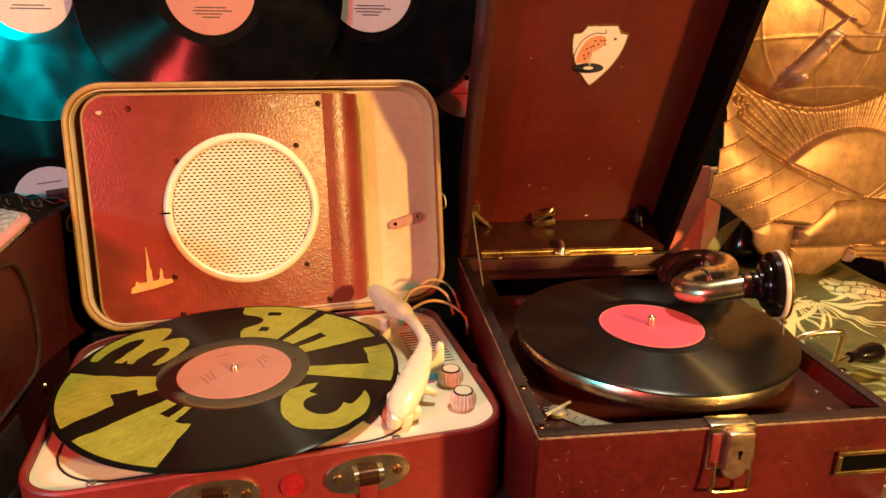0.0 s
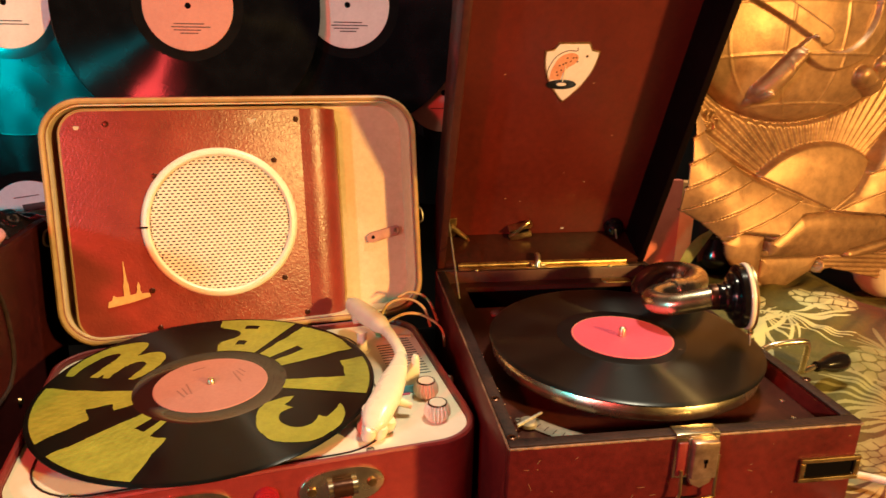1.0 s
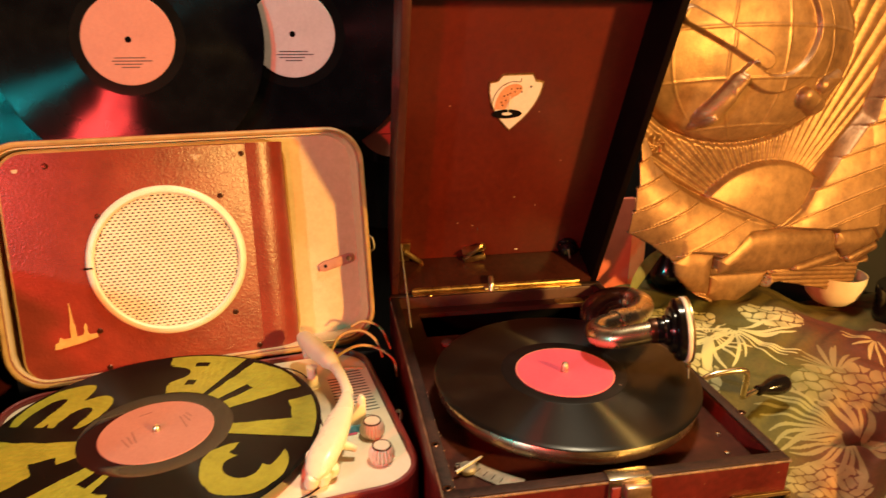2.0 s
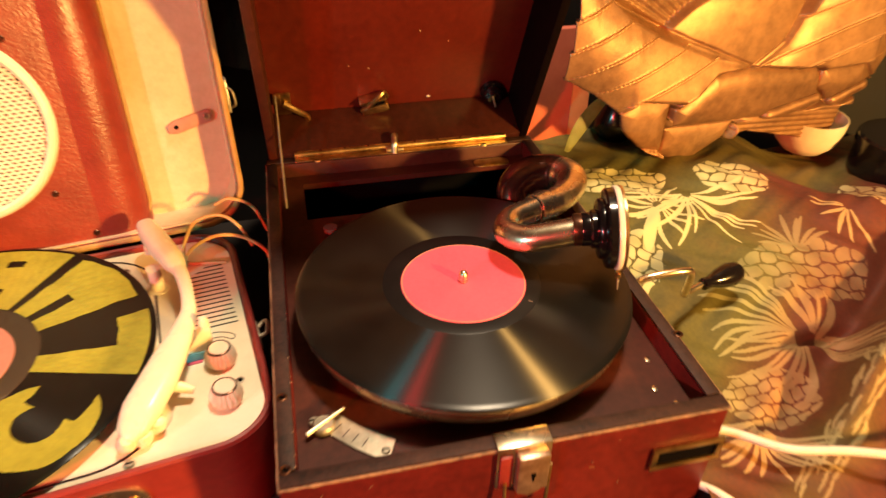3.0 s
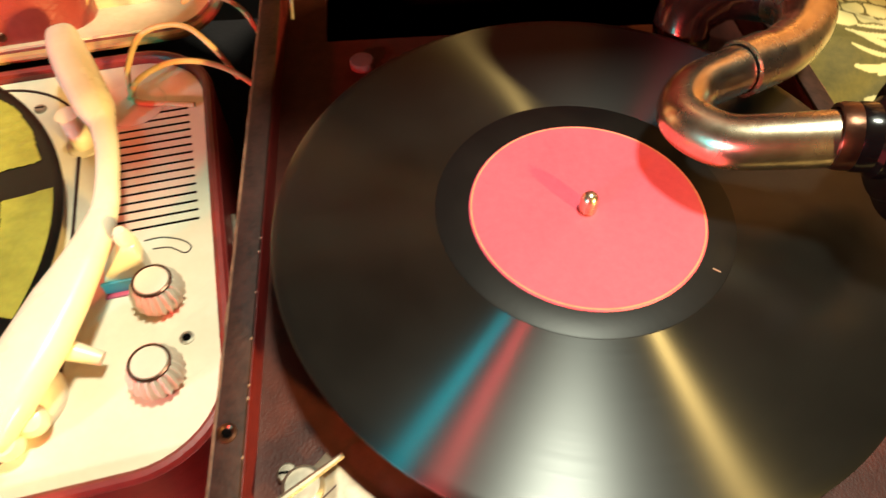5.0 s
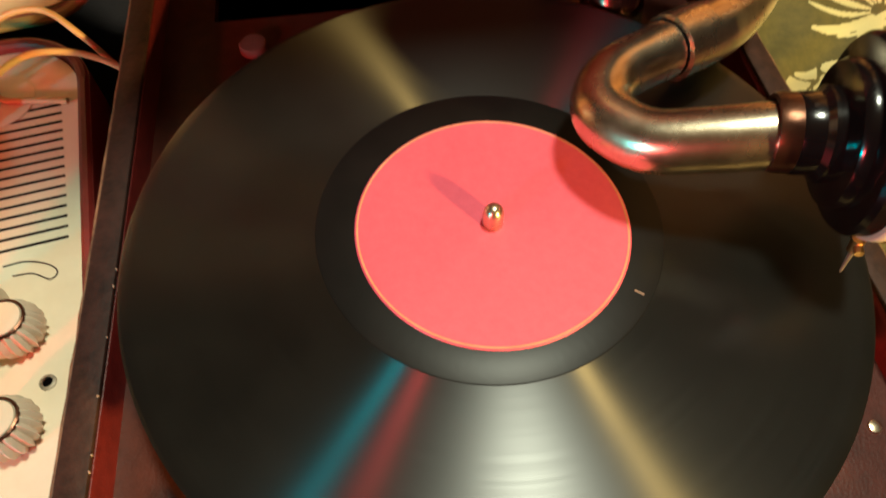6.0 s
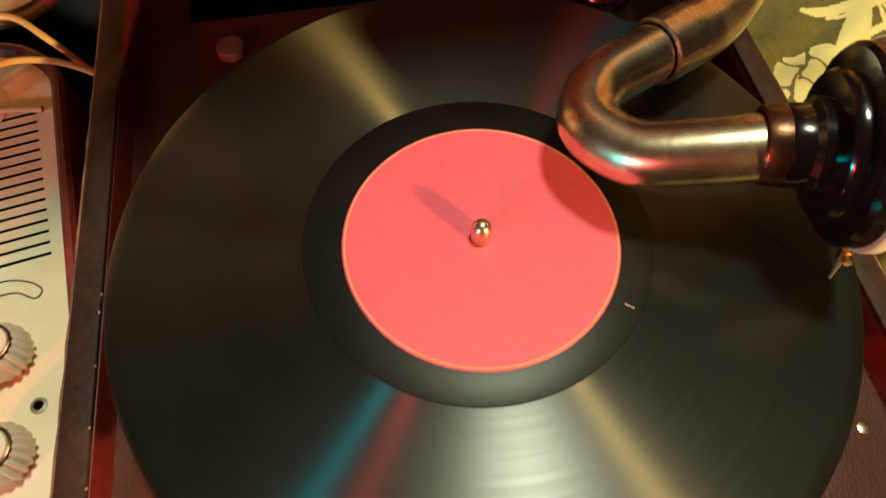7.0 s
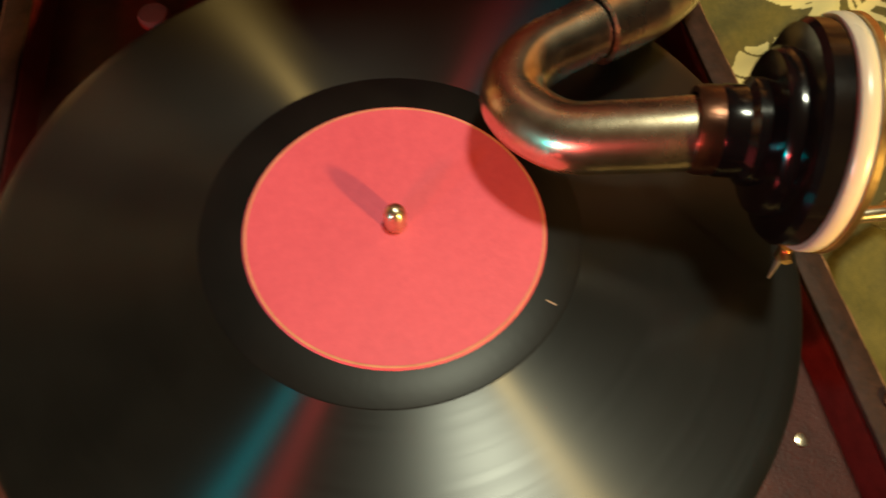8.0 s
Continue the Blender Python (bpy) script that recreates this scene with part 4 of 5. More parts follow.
inv = PM.inverted()
for pts in ([(-0.034, 0.712, 0.075), (-0.030, 0.714, 0.092), (-0.018, 0.722, 0.108), (0.004, 0.722, 0.112), (0.020, 0.712, 0.104), (0.028, 0.715, 0.080)],
            [(-0.034, 0.708, 0.075), (-0.022, 0.704, 0.092), (0.000, 0.704, 0.102), (0.022, 0.706, 0.096), (0.0400, 0.704, 0.080), (0.0425, 0.702, 0.060)],
            [(-0.005, 0.765, 0.098), (0.010, 0.762, 0.105), (0.030, 0.758, 0.096), (0.0415, 0.752, 0.070)],
            [(-0.036, 0.716, 0.0748), (-0.028, 0.703, 0.0765), (-0.010, 0.700, 0.0765), (0.004, 0.698, 0.0765)]):
    part("wire", tube([inv @ Vector(q) for q in smooth_path(pts, 8)], 0.0016, 8), WIRE, player, "yellowed connecting wire")

# record on it, painted with big lime letters
lp_rec = thing("painted_record", PM @ pose(0, 0, 0.0864), "black record with salmon label and lime painted letters", "record")
part("disc", lathe([(0.0035, 0), (0.148, 0), (0.150, 0.0007), (0.150, 0.0013), (0.1482, 0.0022), (0.146, 0.0020), (0.068, 0.0020)], 160), VINYL, lp_rec)
part("run_out", lathe([(0.068, 0.0020), (0.0675, 0.0018), (0.0505, 0.0018)], 96), SMOOTH_VINYL, lp_rec)
lb = part("label", lathe([(0.0505, 0.0018), (0.050, 0.0023), (0.0035, 0.0023)], 96), PINK_PAPER, lp_rec, "salmon paper label with faint print")
FAINT = shader("faint_brown_print", (0.30, 0.115, 0.085), 0.6)
for a, r, w in ((196, 0.020, 0.020), (203, 0.0245, 0.014), (207, 0.029, 0.016), (18, 0.024, 0.022), (27, 0.029, 0.014), (34, 0.0335, 0.010), (110, 0.034, 0.012)):
    part("print_bar", boxes((-w / 2, w / 2, -0.0007, 0.0007, 0.00232, 0.00240)), FAINT, lb, smooth=False, m=pose(r * math.cos(radians(a)), r * math.sin(radians(a)), 0, 0, 0, a - 90))


def letter_mask(g, u, v):
    """Thick brush letters; u runs with the writing, v from the foot (at the rim) to the head."""
    c = np.hypot((u - 0.52) / 0.52, (v - 0.5) / 0.5)
    if g == "C":
        return (c < 1) & ((c > 0.42) | (u < 0.25)) & ~((u > 0.66) & (np.abs(v - 0.5) < 0.28))
    if g == "L":
        return (u < 0.46) | ((v < 0.30) & (u < 0.98))
    if g == "U":
        return (u > 0.06) & (u < 0.97) & ~((v > 0.55) & (np.abs(u - 0.52) < 0.09)) & (v > 0.10 * np.abs(u - 0.5))
    if g == "B":
        lobe = 0.98 - 0.34 * np.abs(np.sin(math.pi * (v * 2 + 0.5))) * (np.abs(v - 0.5) < 0.28)
        holes = (np.abs(u - 0.52) < 0.09) & (np.abs(np.abs(v - 0.5) - 0.25) < 0.055)
        return (u < lobe) & ~holes
    if g == "E":
        a, b = np.hypot((u - 0.60) / 0.60, (v - 0.27) / 0.27), np.hypot((u - 0.60) / 0.60, (v - 0.73) / 0.27)
        return ((a < 1) & (a > 0.36) & ((u < 0.62) | (np.abs(v - 0.27) > 0.11))) | ((b < 1) & (b > 0.36) & ((u < 0.62) | (np.abs(v - 0.73) > 0.11)))
    if g == "wedge":
        return (np.abs(u - 0.5) < 0.48 - 0.20 * v) & ~((u > 0.60) & (v > 0.55) & (v < 0.80))
    return (u > 0.04) & (u < 0.96 - 0.25 * (v > 0.72)) & ~((v > 0.78) & (np.abs(u - 0.45) < 0.10))


for g, a0, span in (("C", -49, 38), ("L", -8, 30), ("U", 31, 36), ("B", 70, 34), ("E", 140, 38), ("wedge", 187, 40), ("block", 232, 36)):
    U, V = np.meshgrid(np.linspace(0, 1, 120), np.linspace(0, 1, 120))
    rough_edge = 0.006 * np.sin(V * 19 + a0) + 0.005 * np.sin(U * 23 + V * 11)
    A = np.radians(a0 + span * (U - 0.5))
    R = 0.1455 - 0.078 * V
    hump = 0.00235 + 0.0001 * np.sin(U * 60) * np.sin(V * 23)
    grid_mesh("painted_letter", R * np.cos(A), R * np.sin(A), hump, letter_mask(g, U + rough_edge, V + rough_edge), LIME, lp_rec, "lime yellow brush-painted letter")


# ---- records on the wall ----
def wall_record(x, y, z, paper, label, bars, turn=0, lean=0):
    ob = thing("wall_record", pose(x, y, z, 90 - lean, 0, 0) @ pose(0, 0, 0, 0, 0, turn), label, "record", "records on the wall")
    part("disc", lathe([(0.0035, 0), (0.149, 0), (0.150, 0.0008), (0.149, 0.0018), (0.146, 0.0016), (0.062, 0.0016)], 128), WALL_VINYL, ob)
    part("run_out", lathe([(0.062, 0.0016), (0.0505, 0.0015)], 72), SMOOTH_VINYL, ob)
    lb = part("label", lathe([(0.0505, 0.0015), (0.050, 0.0020), (0.0035, 0.0020)], 72), paper, ob)
    part("centre_hole", lathe([(0, 0.0016), (0.0036, 0.0016)], 16), HOLLOW_SHADE, ob, smooth=False)
    for bx, by, bw, bh in bars:
        part("print_bar", boxes((bx - bw / 2, bx + bw / 2, by - bh / 2, by + bh / 2, 0.0020, 0.0021)), INK, lb, smooth=False)
    return ob


fine = [(0, -0.020, 0.034, 0.0012), (0.002, -0.0235, 0.044, 0.0012), (-0.002, -0.027, 0.030, 0.0012), (0, -0.0305, 0.020, 0.0012)]
wall_record(-0.237, 0.866, 0.4275, PINK_PAPER, "black vinyl record with salmon label on the wall", fine, 0, 8)
wall_record(-0.439, 0.880, 0.4280, CREAM_PAPER, "black vinyl record with cream label on the wall", fine[:2], 0, 2)
wall_record(-0.055, 0.882, 0.4330, CREAM_PAPER, "black vinyl record with pale cream label on the wall", fine, 0, 3)
wall_record(-0.450, 0.890, 0.1714, WHITE_PAPER, "black vinyl record with white printed label", [(0.012, 0.017, 0.040, 0.009), (0.0, 0.003, 0.07, 0.002), (0.0, 0.031, 0.03, 0.0012)], 8)
wall_record(0.066, 0.894, 0.3290, PINK_PAPER, "black vinyl record with brick red label", fine[:1])

# ---- chased copper emblem leaning behind the table ----
def soft(x, a, b):
    t = np.clip((x - a) / (b - a), 0, 1)
    return t * t * (3 - 2 * t)


def capsule(S, Z, x0, z0, x1, z1):
    dx, dz = x1 - x0, z1 - z0
    t = np.clip(((S - x0) * dx + (Z - z0) * dz) / (dx * dx + dz * dz), 0, 1)
    return np.hypot(S - x0 - t * dx, Z - z0 - t * dz), t


def emblem():
    ob = thing("emblem_relief", pose(0.50, 0.80, 0, 0, 0, 8), "large gilded copper relief of a state emblem", "relief")
    S, Z = np.meshgrid(np.linspace(-0.166, 0.305, 400), np.linspace(0.07, 0.56, 400))
    # outer outline: foot, then the flanks
    foot = np.interp(S, [-0.20, -0.166, -0.131, -0.091, -0.084, -0.058, 0.006, 0.056, 0.098, 0.236, 0.241, 0.256, 0.284, 0.305], [0.215, 0.200, 0.181, 0.152, 0.131, 0.106, 0.072, 0.098, 0.100, 0.064, 0.120, 0.137, 0.181, 0.235])
    keep = Z > foot
    mid = 0.062
    R = np.where(S < mid, S, 2 * mid - S)
    # field of rays from the rising sun
    sx, sz = 0.048, 0.183
    dx, dz = (S - sx) / 1.28, Z - sz
    sr, sa = np.hypot(dx, dz), np.arctan2(dz, dx)
    rays = np.abs(np.cos(sa * 50))
    H = 0.004 + 0.0026 * rays * (0.95 + 0.05 * np.cos(sr * 900))
    sun = 1 - soft(sr, 0.088, 0.094)
    H = H * (1 - sun) + sun * (0.007 + 0.020 * np.sqrt(np.clip(1 - (sr / 0.096) ** 2, 0, 1)))
    # sheaves wrapped in ribbon, curving up both flanks
    up = np.where(S < mid, np.interp(S, [-0.20, -0.166, -0.142, -0.104, -0.068, -0.023, 0.062], [0.46, 0.345, 0.293, 0.260, 0.242, 0.222, 0.188]),
                  np.interp(S, [0.062, 0.100, 0.124, 0.155, 0.195, 0.230, 0.305], [0.188, 0.212, 0.250, 0.290, 0.338, 0.450, 0.60]))
    lo = foot - 0.004
    t = (up - Z) / np.maximum(0.03, up - lo)
    inside = soft(t, 0.0, 0.06)
    q = np.where(S < mid, Z - 0.38 * S, Z - 0.10 * (S - mid) - 0.12 * np.sqrt(np.maximum(S - mid, 0) + 0.01)) / 0.031
    step = 1 - (q - 0.42) % 1.0
    bulge = np.sqrt(np.clip(1 - (2 * np.clip(t, 0, 1) - 0.9) ** 2 / 1.25, 0, 1))
    edge = np.abs((q - 0.42) % 1.0 - 0.5)
    wrap = 0.006 + 0.026 * bulge + 0.0055 * step - 0.003 * np.exp(-((0.5 - edge) / 0.035) ** 2) + 0.0012 * np.exp(-((0.41 - edge) / 0.03) ** 2) * (0.5 + 0.5 * np.cos(S * 1500))
    H = H * (1 - inside) + wrap * inside
    H -= 0.004 * np.exp(-((t + 0.012) / 0.009) ** 2)
    # globe with its net of lines
    gx, gz = -0.012, 0.416
    gr = np.hypot((S - gx) / 1.42, Z - gz) / 0.113
    cap = np.sqrt(np.clip(1 - gr ** 2, 0, 1))
    lon = np.arcsin(np.clip((S - gx) / np.maximum(0.05, 0.160 * np.sqrt(np.clip(1 - ((Z - gz) / 0.113) ** 2, 0.02, 1))), -1, 1))
    net = np.exp(-((np.abs((lon * 1.9 + 0.2) % 1 - 0.5)) / 0.022) ** 2) + np.exp(-((np.abs(((Z - gz) * 17 + 0.12 * lon ** 2) % 1 - 0.5)) / 0.022) ** 2)
    glob = 0.006 + 0.042 * cap + 0.0011 * np.clip(net, 0, 1) + 0.0005 * np.sin(S * 75 + 2 * np.sin(Z * 50)) * np.sin(Z * 80)
    H = np.where(gr < 1, np.maximum(glob, 0.6 * H), H)
    H -= 0.006 * np.exp(-((gr - 1.02) / 0.030) ** 2)
    # rosette, curved blade and handles laid over it
    d = np.hypot(S + 0.129, Z - 0.306)
    H += 0.006 * (1 - soft(d, 0.010, 0.014)) * (0.6 + 0.4 * np.cos(np.arctan2(Z - 0.306, S + 0.129) * 6 + d * 500))
    br, ba = np.hypot(S - 0.002, Z - 0.440), np.degrees(np.arctan2(Z - 0.440, S - 0.002))
    H += 0.0070 * (1 - soft(np.abs(br - 0.0625), 0.009, 0.0112)) * ((ba > -140) & (ba < 80))
    for x0, z0, x1, z1, w0, w1, h in ((-0.054, 0.383, -0.082, 0.342, 0.0095, 0.0150, 0.018), (-0.084, 0.338, -0.090, 0.329, 0.006, 0.006, 0.007), (0.055, 0.360, 0.090, 0.345, 0.013, 0.012, 0.014), (0.085, 0.372, 0.108, 0.380, 0.012, 0.012, 0.010)):
        d, tt = capsule(S, Z, x0, z0, x1, z1)
        H += h * np.sqrt(np.clip(1 - (d / (w0 + (w1 - w0) * tt)) ** 2, 0, 1))
    d, tt = capsule(S, Z, -0.120, 0.455, -0.020, 0.405)
    H += 0.007 * (1 - soft(d, 0.009, 0.0115))
    # scroll, bow and pleats along the foot
    def drape(corners, base, swell):
        """A flat, softly padded cloth shape with a chased line round it."""
        nonlocal H
        d = np.full_like(S, -1.0)
        for (x0, z0), (x1, z1) in zip(corners, corners[1:] + corners[:1]):
            n = math.hypot(x1 - x0, z1 - z0)
            d = np.maximum(d, ((S - x0) * (z1 - z0) - (Z - z0) * (x1 - x0)) / n)
        H = np.where(d < 0, base + swell * np.sqrt(1 - np.clip(1 + d / 0.022, 0, 1) ** 2), H)
        H -= 0.0045 * np.exp(-((d - 0.0008) / 0.0015) ** 2)

    drape([(-0.026, 0.128), (-0.030, 0.096), (0.006, 0.070), (0.060, 0.098), (0.075, 0.124)], 0.010, 0.008)
    drape([(-0.092, 0.152), (-0.084, 0.131), (-0.058, 0.106), (-0.028, 0.098), (-0.026, 0.160), (-0.072, 0.166)], 0.013, 0.010)
    drape([(-0.026, 0.150), (-0.026, 0.128), (0.100, 0.121), (0.195, 0.128), (0.190, 0.150), (0.164, 0.175), (0.060, 0.186), (0.017, 0.184)], 0.017, 0.013)
    drape([(0.168, 0.150), (0.196, 0.128), (0.248, 0.136), (0.258, 0.150), (0.236, 0.172), (0.172, 0.172)], 0.020, 0.010)
    for x0, z0, x1, z1, w in ((0.112, 0.122, 0.176, 0.134, 0.010), (0.205, 0.128, 0.246, 0.142, 0.009)):
        d2, t2 = capsule(S, Z, x0, z0, x1, z1)
        H = np.where(d2 < w, np.maximum(0.6 * H, 0.016 + 0.012 * np.sqrt(np.clip(1 - (d2 / w) ** 2, 0, 1))), H)
        H -= 0.004 * np.exp(-((d2 - w) / 0.0014) ** 2)
    pleat = soft(0.121 - Z, 0, 0.004) * soft(S, 0.070, 0.076)
    H = H * (1 - pleat) + pleat * (0.010 + 0.0018 * np.abs(np.sin((Z + 0.10 * S) * 480)))
    sheet = grid_mesh("relief_sheet", S, -H, Z, keep, COPPER, ob)
    md = sheet.modifiers.new("thickness", "SOLIDIFY")
    md.thickness, md.offset = 0.0016, -1
    part("backing_board", slab([(0.035 + 0.165 * math.cos(a), 0.36 + 0.16 * math.sin(a)) for a in [math.pi * i / 24 for i in range(48)]], -0.024, -0.012), BROWN_EDGE, ob, m=UP)
    part("prop", boxes((0.01, 0.06, 0.018, 0.034, 0.0, 0.24), bevel=0.002), BROWN_EDGE, ob)
    return ob


emblem()


# ---- printed furnishing cloth heaped beside the gramophone ----
def cloth_print(X, Y):
    """Strength of the pale print: scaled fruits and bursts of curling leaves."""
    M = np.zeros_like(X)
    xs, ys = X[0], Y[:, 0]

    def window(cx, cy, r):
        return slice(*np.searchsorted(ys, (cy - r, cy + r))), slice(*np.searchsorted(xs, (cx - r, cx + r)))

    def fruit(cx, cy, turn, long, wide, rows, strength):
        w = window(cx, cy, long * 1.1)
        c, s = math.cos(radians(turn)), math.sin(radians(turn))
        u, v = (X[w] - cx) * c + (Y[w] - cy) * s, -(X[w] - cx) * s + (Y[w] - cy) * c
        pitch = 2 * wide / rows
        p = u / (pitch * 1.15) + 0.13 * np.sin(v * 210 + cx * 90) + 0.5 * (np.floor(v / pitch + 0.5 * (rows % 2)) % 2)
        q = v / pitch + 0.5 * (rows % 2) + 0.09 * np.sin(u * 260 + cy * 70)
        cell = (np.abs(p % 1 - 0.5) / 0.455) ** 4 + (np.abs(q % 1 - 0.5) / 0.445) ** 4
        body = (u / long) ** 2 + (v / wide) ** 2 < 1 + 0.10 * np.sin(np.arctan2(v, u) * 9)
        M[w] = np.maximum(M[w], strength * (body & (cell < 1)) * (0.82 + 0.18 * np.sin(u * 150 + v * 90)))

    def leaf(cx, cy, a, length, wide, bend, strength):
        w = window(cx, cy, length * 1.15)
        x0, y0 = cx, cy
        for k in range(7):
            b = a + bend * (k / 6) ** 1.5
            x1, y1 = x0 + length / 7 * math.cos(b), y0 + length / 7 * math.sin(b)
            d, t = capsule(X[w], Y[w], x0, y0, x1, y1)
            f = (k + t) / 7
            M[w] = np.maximum(M[w], strength * (d < wide * (0.35 + 2.3 * f * (1 - f) ** 0.8) * 0.5))
            x0, y0 = x1, y1

    rng = random.Random(5)

    def burst(cx, cy, a0, a1, count, length, strength, bend=0.5, wide=0.0042):
        for i in range(count):
            f = i / max(1, count - 1)
            a = radians(a0 + (a1 - a0) * f + rng.uniform(-5, 5))
            leaf(cx + 0.006 * math.cos(a), cy + 0.006 * math.sin(a), a, length * rng.uniform(0.72, 1.1), wide * rng.uniform(0.8, 1.2), bend * (1 if f > 0.5 else -1) * rng.uniform(0.5, 1.2), strength)

    # Many right-hand motifs are weaker: the light's fall-off is put into the print
    for f in ((0.415, 0.757, -8, 0.056, 0.028, 4, 0.95), (0.382, 0.640, 50, 0.046, 0.028, 4, 0.85), (0.543, 0.737, -20, 0.040, 0.030, 4, 0.85), (0.548, 0.602, -4, 0.068, 0.036, 5, 0.30), (0.436, 0.484, 5, 0.046, 0.026, 5, 0.42),
              (0.705, 0.700, 70, 0.050, 0.032, 4, 0.7), (0.660, 0.500, 30, 0.060, 0.034, 5, 0.6), (0.790, 0.600, 10, 0.058, 0.034, 5, 0.7)):
        fruit(*f)
    burst(0.437, 0.704, 20, 380, 15, 0.044, 0.80)
    leaf(0.432, 0.700, radians(236), 0.052, 0.013, 0.15, 0.85)
    burst(0.480, 0.722, 172, 352, 17, 0.070, 0.85, 0.7)
    burst(0.555, 0.628, 20, 160, 9, 0.036, 0.26, 0.3)
    burst(0.498, 0.536, 92, 262, 19, 0.082, 0.34, -0.9)
    burst(0.512, 0.534, -75, 92, 15, 0.056, 0.34, 0.9)
    burst(0.410, 0.462, 170, 320, 15, 0.052, 0.50, 0.5)
    burst(0.640, 0.668, 150, 260, 6, 0.045, 0.6, 0.4)
    burst(0.700, 0.560, 60, 290, 15, 0.060, 0.6, 0.6)
    for k in range(64):
        x = 0.400 + 0.0028 * k + rng.uniform(-0.003, 0.003)
        sgn = rng.choice((-1, 1))
        leaf(x, 0.494 + 0.67 * (x - 0.552) + sgn * rng.uniform(0.002, 0.012), radians(34 + sgn * rng.uniform(2, 20)), rng.uniform(0.014, 0.026), 0.0024, -sgn * 0.3, rng.uniform(0.25, 0.5))
    return M


CX, CY = np.meshgrid(np.linspace(0.336, 0.90, 860), np.linspace(0.352, 0.868, 760))
rise = np.interp(CY, [0.35, 0.50, 0.60, 0.72, 0.80, 0.87], [0.018, 0.029, 0.049, 0.077, 0.082, 0.082])
rise *= 1 - 0.56 * soft(CX, 0.56, 0.70) * soft(CY, 0.64, 0.76)
ridge = CY - 0.497 - 0.67 * (CX - 0.552)
fold = 0.034 * np.exp(-((ridge / 0.020) ** 2)) * soft(CX, 0.40, 0.54) + 0.026 * np.exp(-(((ridge + 0.085) / 0.024) ** 2)) * soft(CX, 0.42, 0.55)
fold -= 0.012 * np.exp(-(((ridge - 0.040) / 0.018) ** 2)) * soft(CX, 0.36, 0.45)
# two pinched tucks where the print gathers
fold -= 0.014 * np.exp(-(((CY - 0.531 - 0.10 * (CX - 0.50)) / 0.005) ** 2)) * np.exp(-(((CX - 0.512) / 0.034) ** 2))
fold += 0.012 * np.exp(-(((CY - 0.665) / 0.045) ** 2)) * soft(CX, 0.54, 0.62)
ripple = 0.0035 * np.sin(CX * 31 + 2 * np.sin(CY * 17)) * np.sin(CY * 23) + 0.002 * np.sin(CX * 60 + CY * 45) + 0.0012 * np.sin(CX * 140 + 4 * np.sin(CY * 60))
hem = (1 - soft(CX, 0.86, 0.90)) * soft(CY, 0.352, 0.375)
CZ = 0.002 + (rise + fold + ripple) * hem
CLOTH = worn("printed_green_cloth", (0.052, 0.046, 0.006), (0.105, 0.088, 0.013), 0.75, grain=220, stain=8, bump=0.3, bump_scale=1400)
cb = CLOTH.node_tree.nodes["Principled BSDF"]
motif = node(CLOTH, "ShaderNodeAttribute")
motif.attribute_name = "motif"
rust_zone = node(CLOTH, "ShaderNodeAttribute")
rust_zone.attribute_name = "rust_zone"
ground = cb.inputs["Base Color"].links[0].from_socket
weak = node(CLOTH, "ShaderNodeMath")
weak.operation = "MULTIPLY"
weak.inputs[1].default_value = 0.6
link(CLOTH, rust_zone.outputs["Fac"], weak.inputs[0])
# rust tone under the print, the pale print over it, and a thin wash of the same tone on top
for kind, fac, colour in (("MULTIPLY", rust_zone.outputs["Fac"], (1.15, 0.28, 0.09, 1)), ("MIX", motif.outputs["Fac"], (0.58, 0.54, 0.27, 1)), ("MULTIPLY", weak.outputs[0], (0.95, 0.45, 0.25, 1))):
    layer = node(CLOTH, "ShaderNodeMix")
    layer.data_type, layer.blend_type = "RGBA", kind
    link(CLOTH, fac, layer.inputs["Factor"])
    link(CLOTH, ground, layer.inputs["A"])
    layer.inputs["B"].default_value = colour
    ground = layer.outputs["Result"]
link(CLOTH, ground, cb.inputs["Base Color"])
cloth = grid_mesh("printed_cloth", CX, CY, CZ, np.ones_like(CX, bool), CLOTH, attr=cloth_print(CX, CY))
rust = soft(CX + 1.25 * (0.56 - CY), 0.44, 0.56) * (1 - 0.6 * np.exp(-((ridge / 0.03) ** 2))) + 0.75 * np.exp(-(((CX - 0.63) / 0.075) ** 4 + ((CY - 0.695) / 0.055) ** 4)) + 0.22 * soft(CX, 0.47, 0.55)
rust = np.clip(rust + 0.10 * np.sin(CX * 40 + 3 * np.sin(CY * 28)), 0, 1)
cloth.data.attributes.new("rust_zone", "FLOAT", "POINT").data.foreach_set("value", rust.reshape(-1).astype(np.float32))
tagged(cloth, "crumpled olive cloth printed with pale pineapples", "cloth")

bowl = thing("bowl", pose(0.722, 0.842, 0.0395) @ Matrix.Scale(0.84, 4), "pale peach bowl standing behind the relief", "bowl")
part("shell", lathe([(0, 0.0), (0.016, 0.001), (0.030, 0.008), (0.043, 0.022), (0.0495, 0.040), (0.051, 0.062), (0.0485, 0.062), (0.046, 0.040), (0.036, 0.020), (0, 0.008)], 48), CREAM, bowl)
tin = thing("black_tin", pose(0.803, 0.768, 0.037), "glossy black round tin beside the bowl", "tin")
part("tin_body", lathe([(0, 0), (0.053, 0), (0.055, 0.002), (0.055, 0.036), (0.0565, 0.037), (0.0565, 0.048), (0.054, 0.051), (0, 0.052)], 56), BLACK, tin)

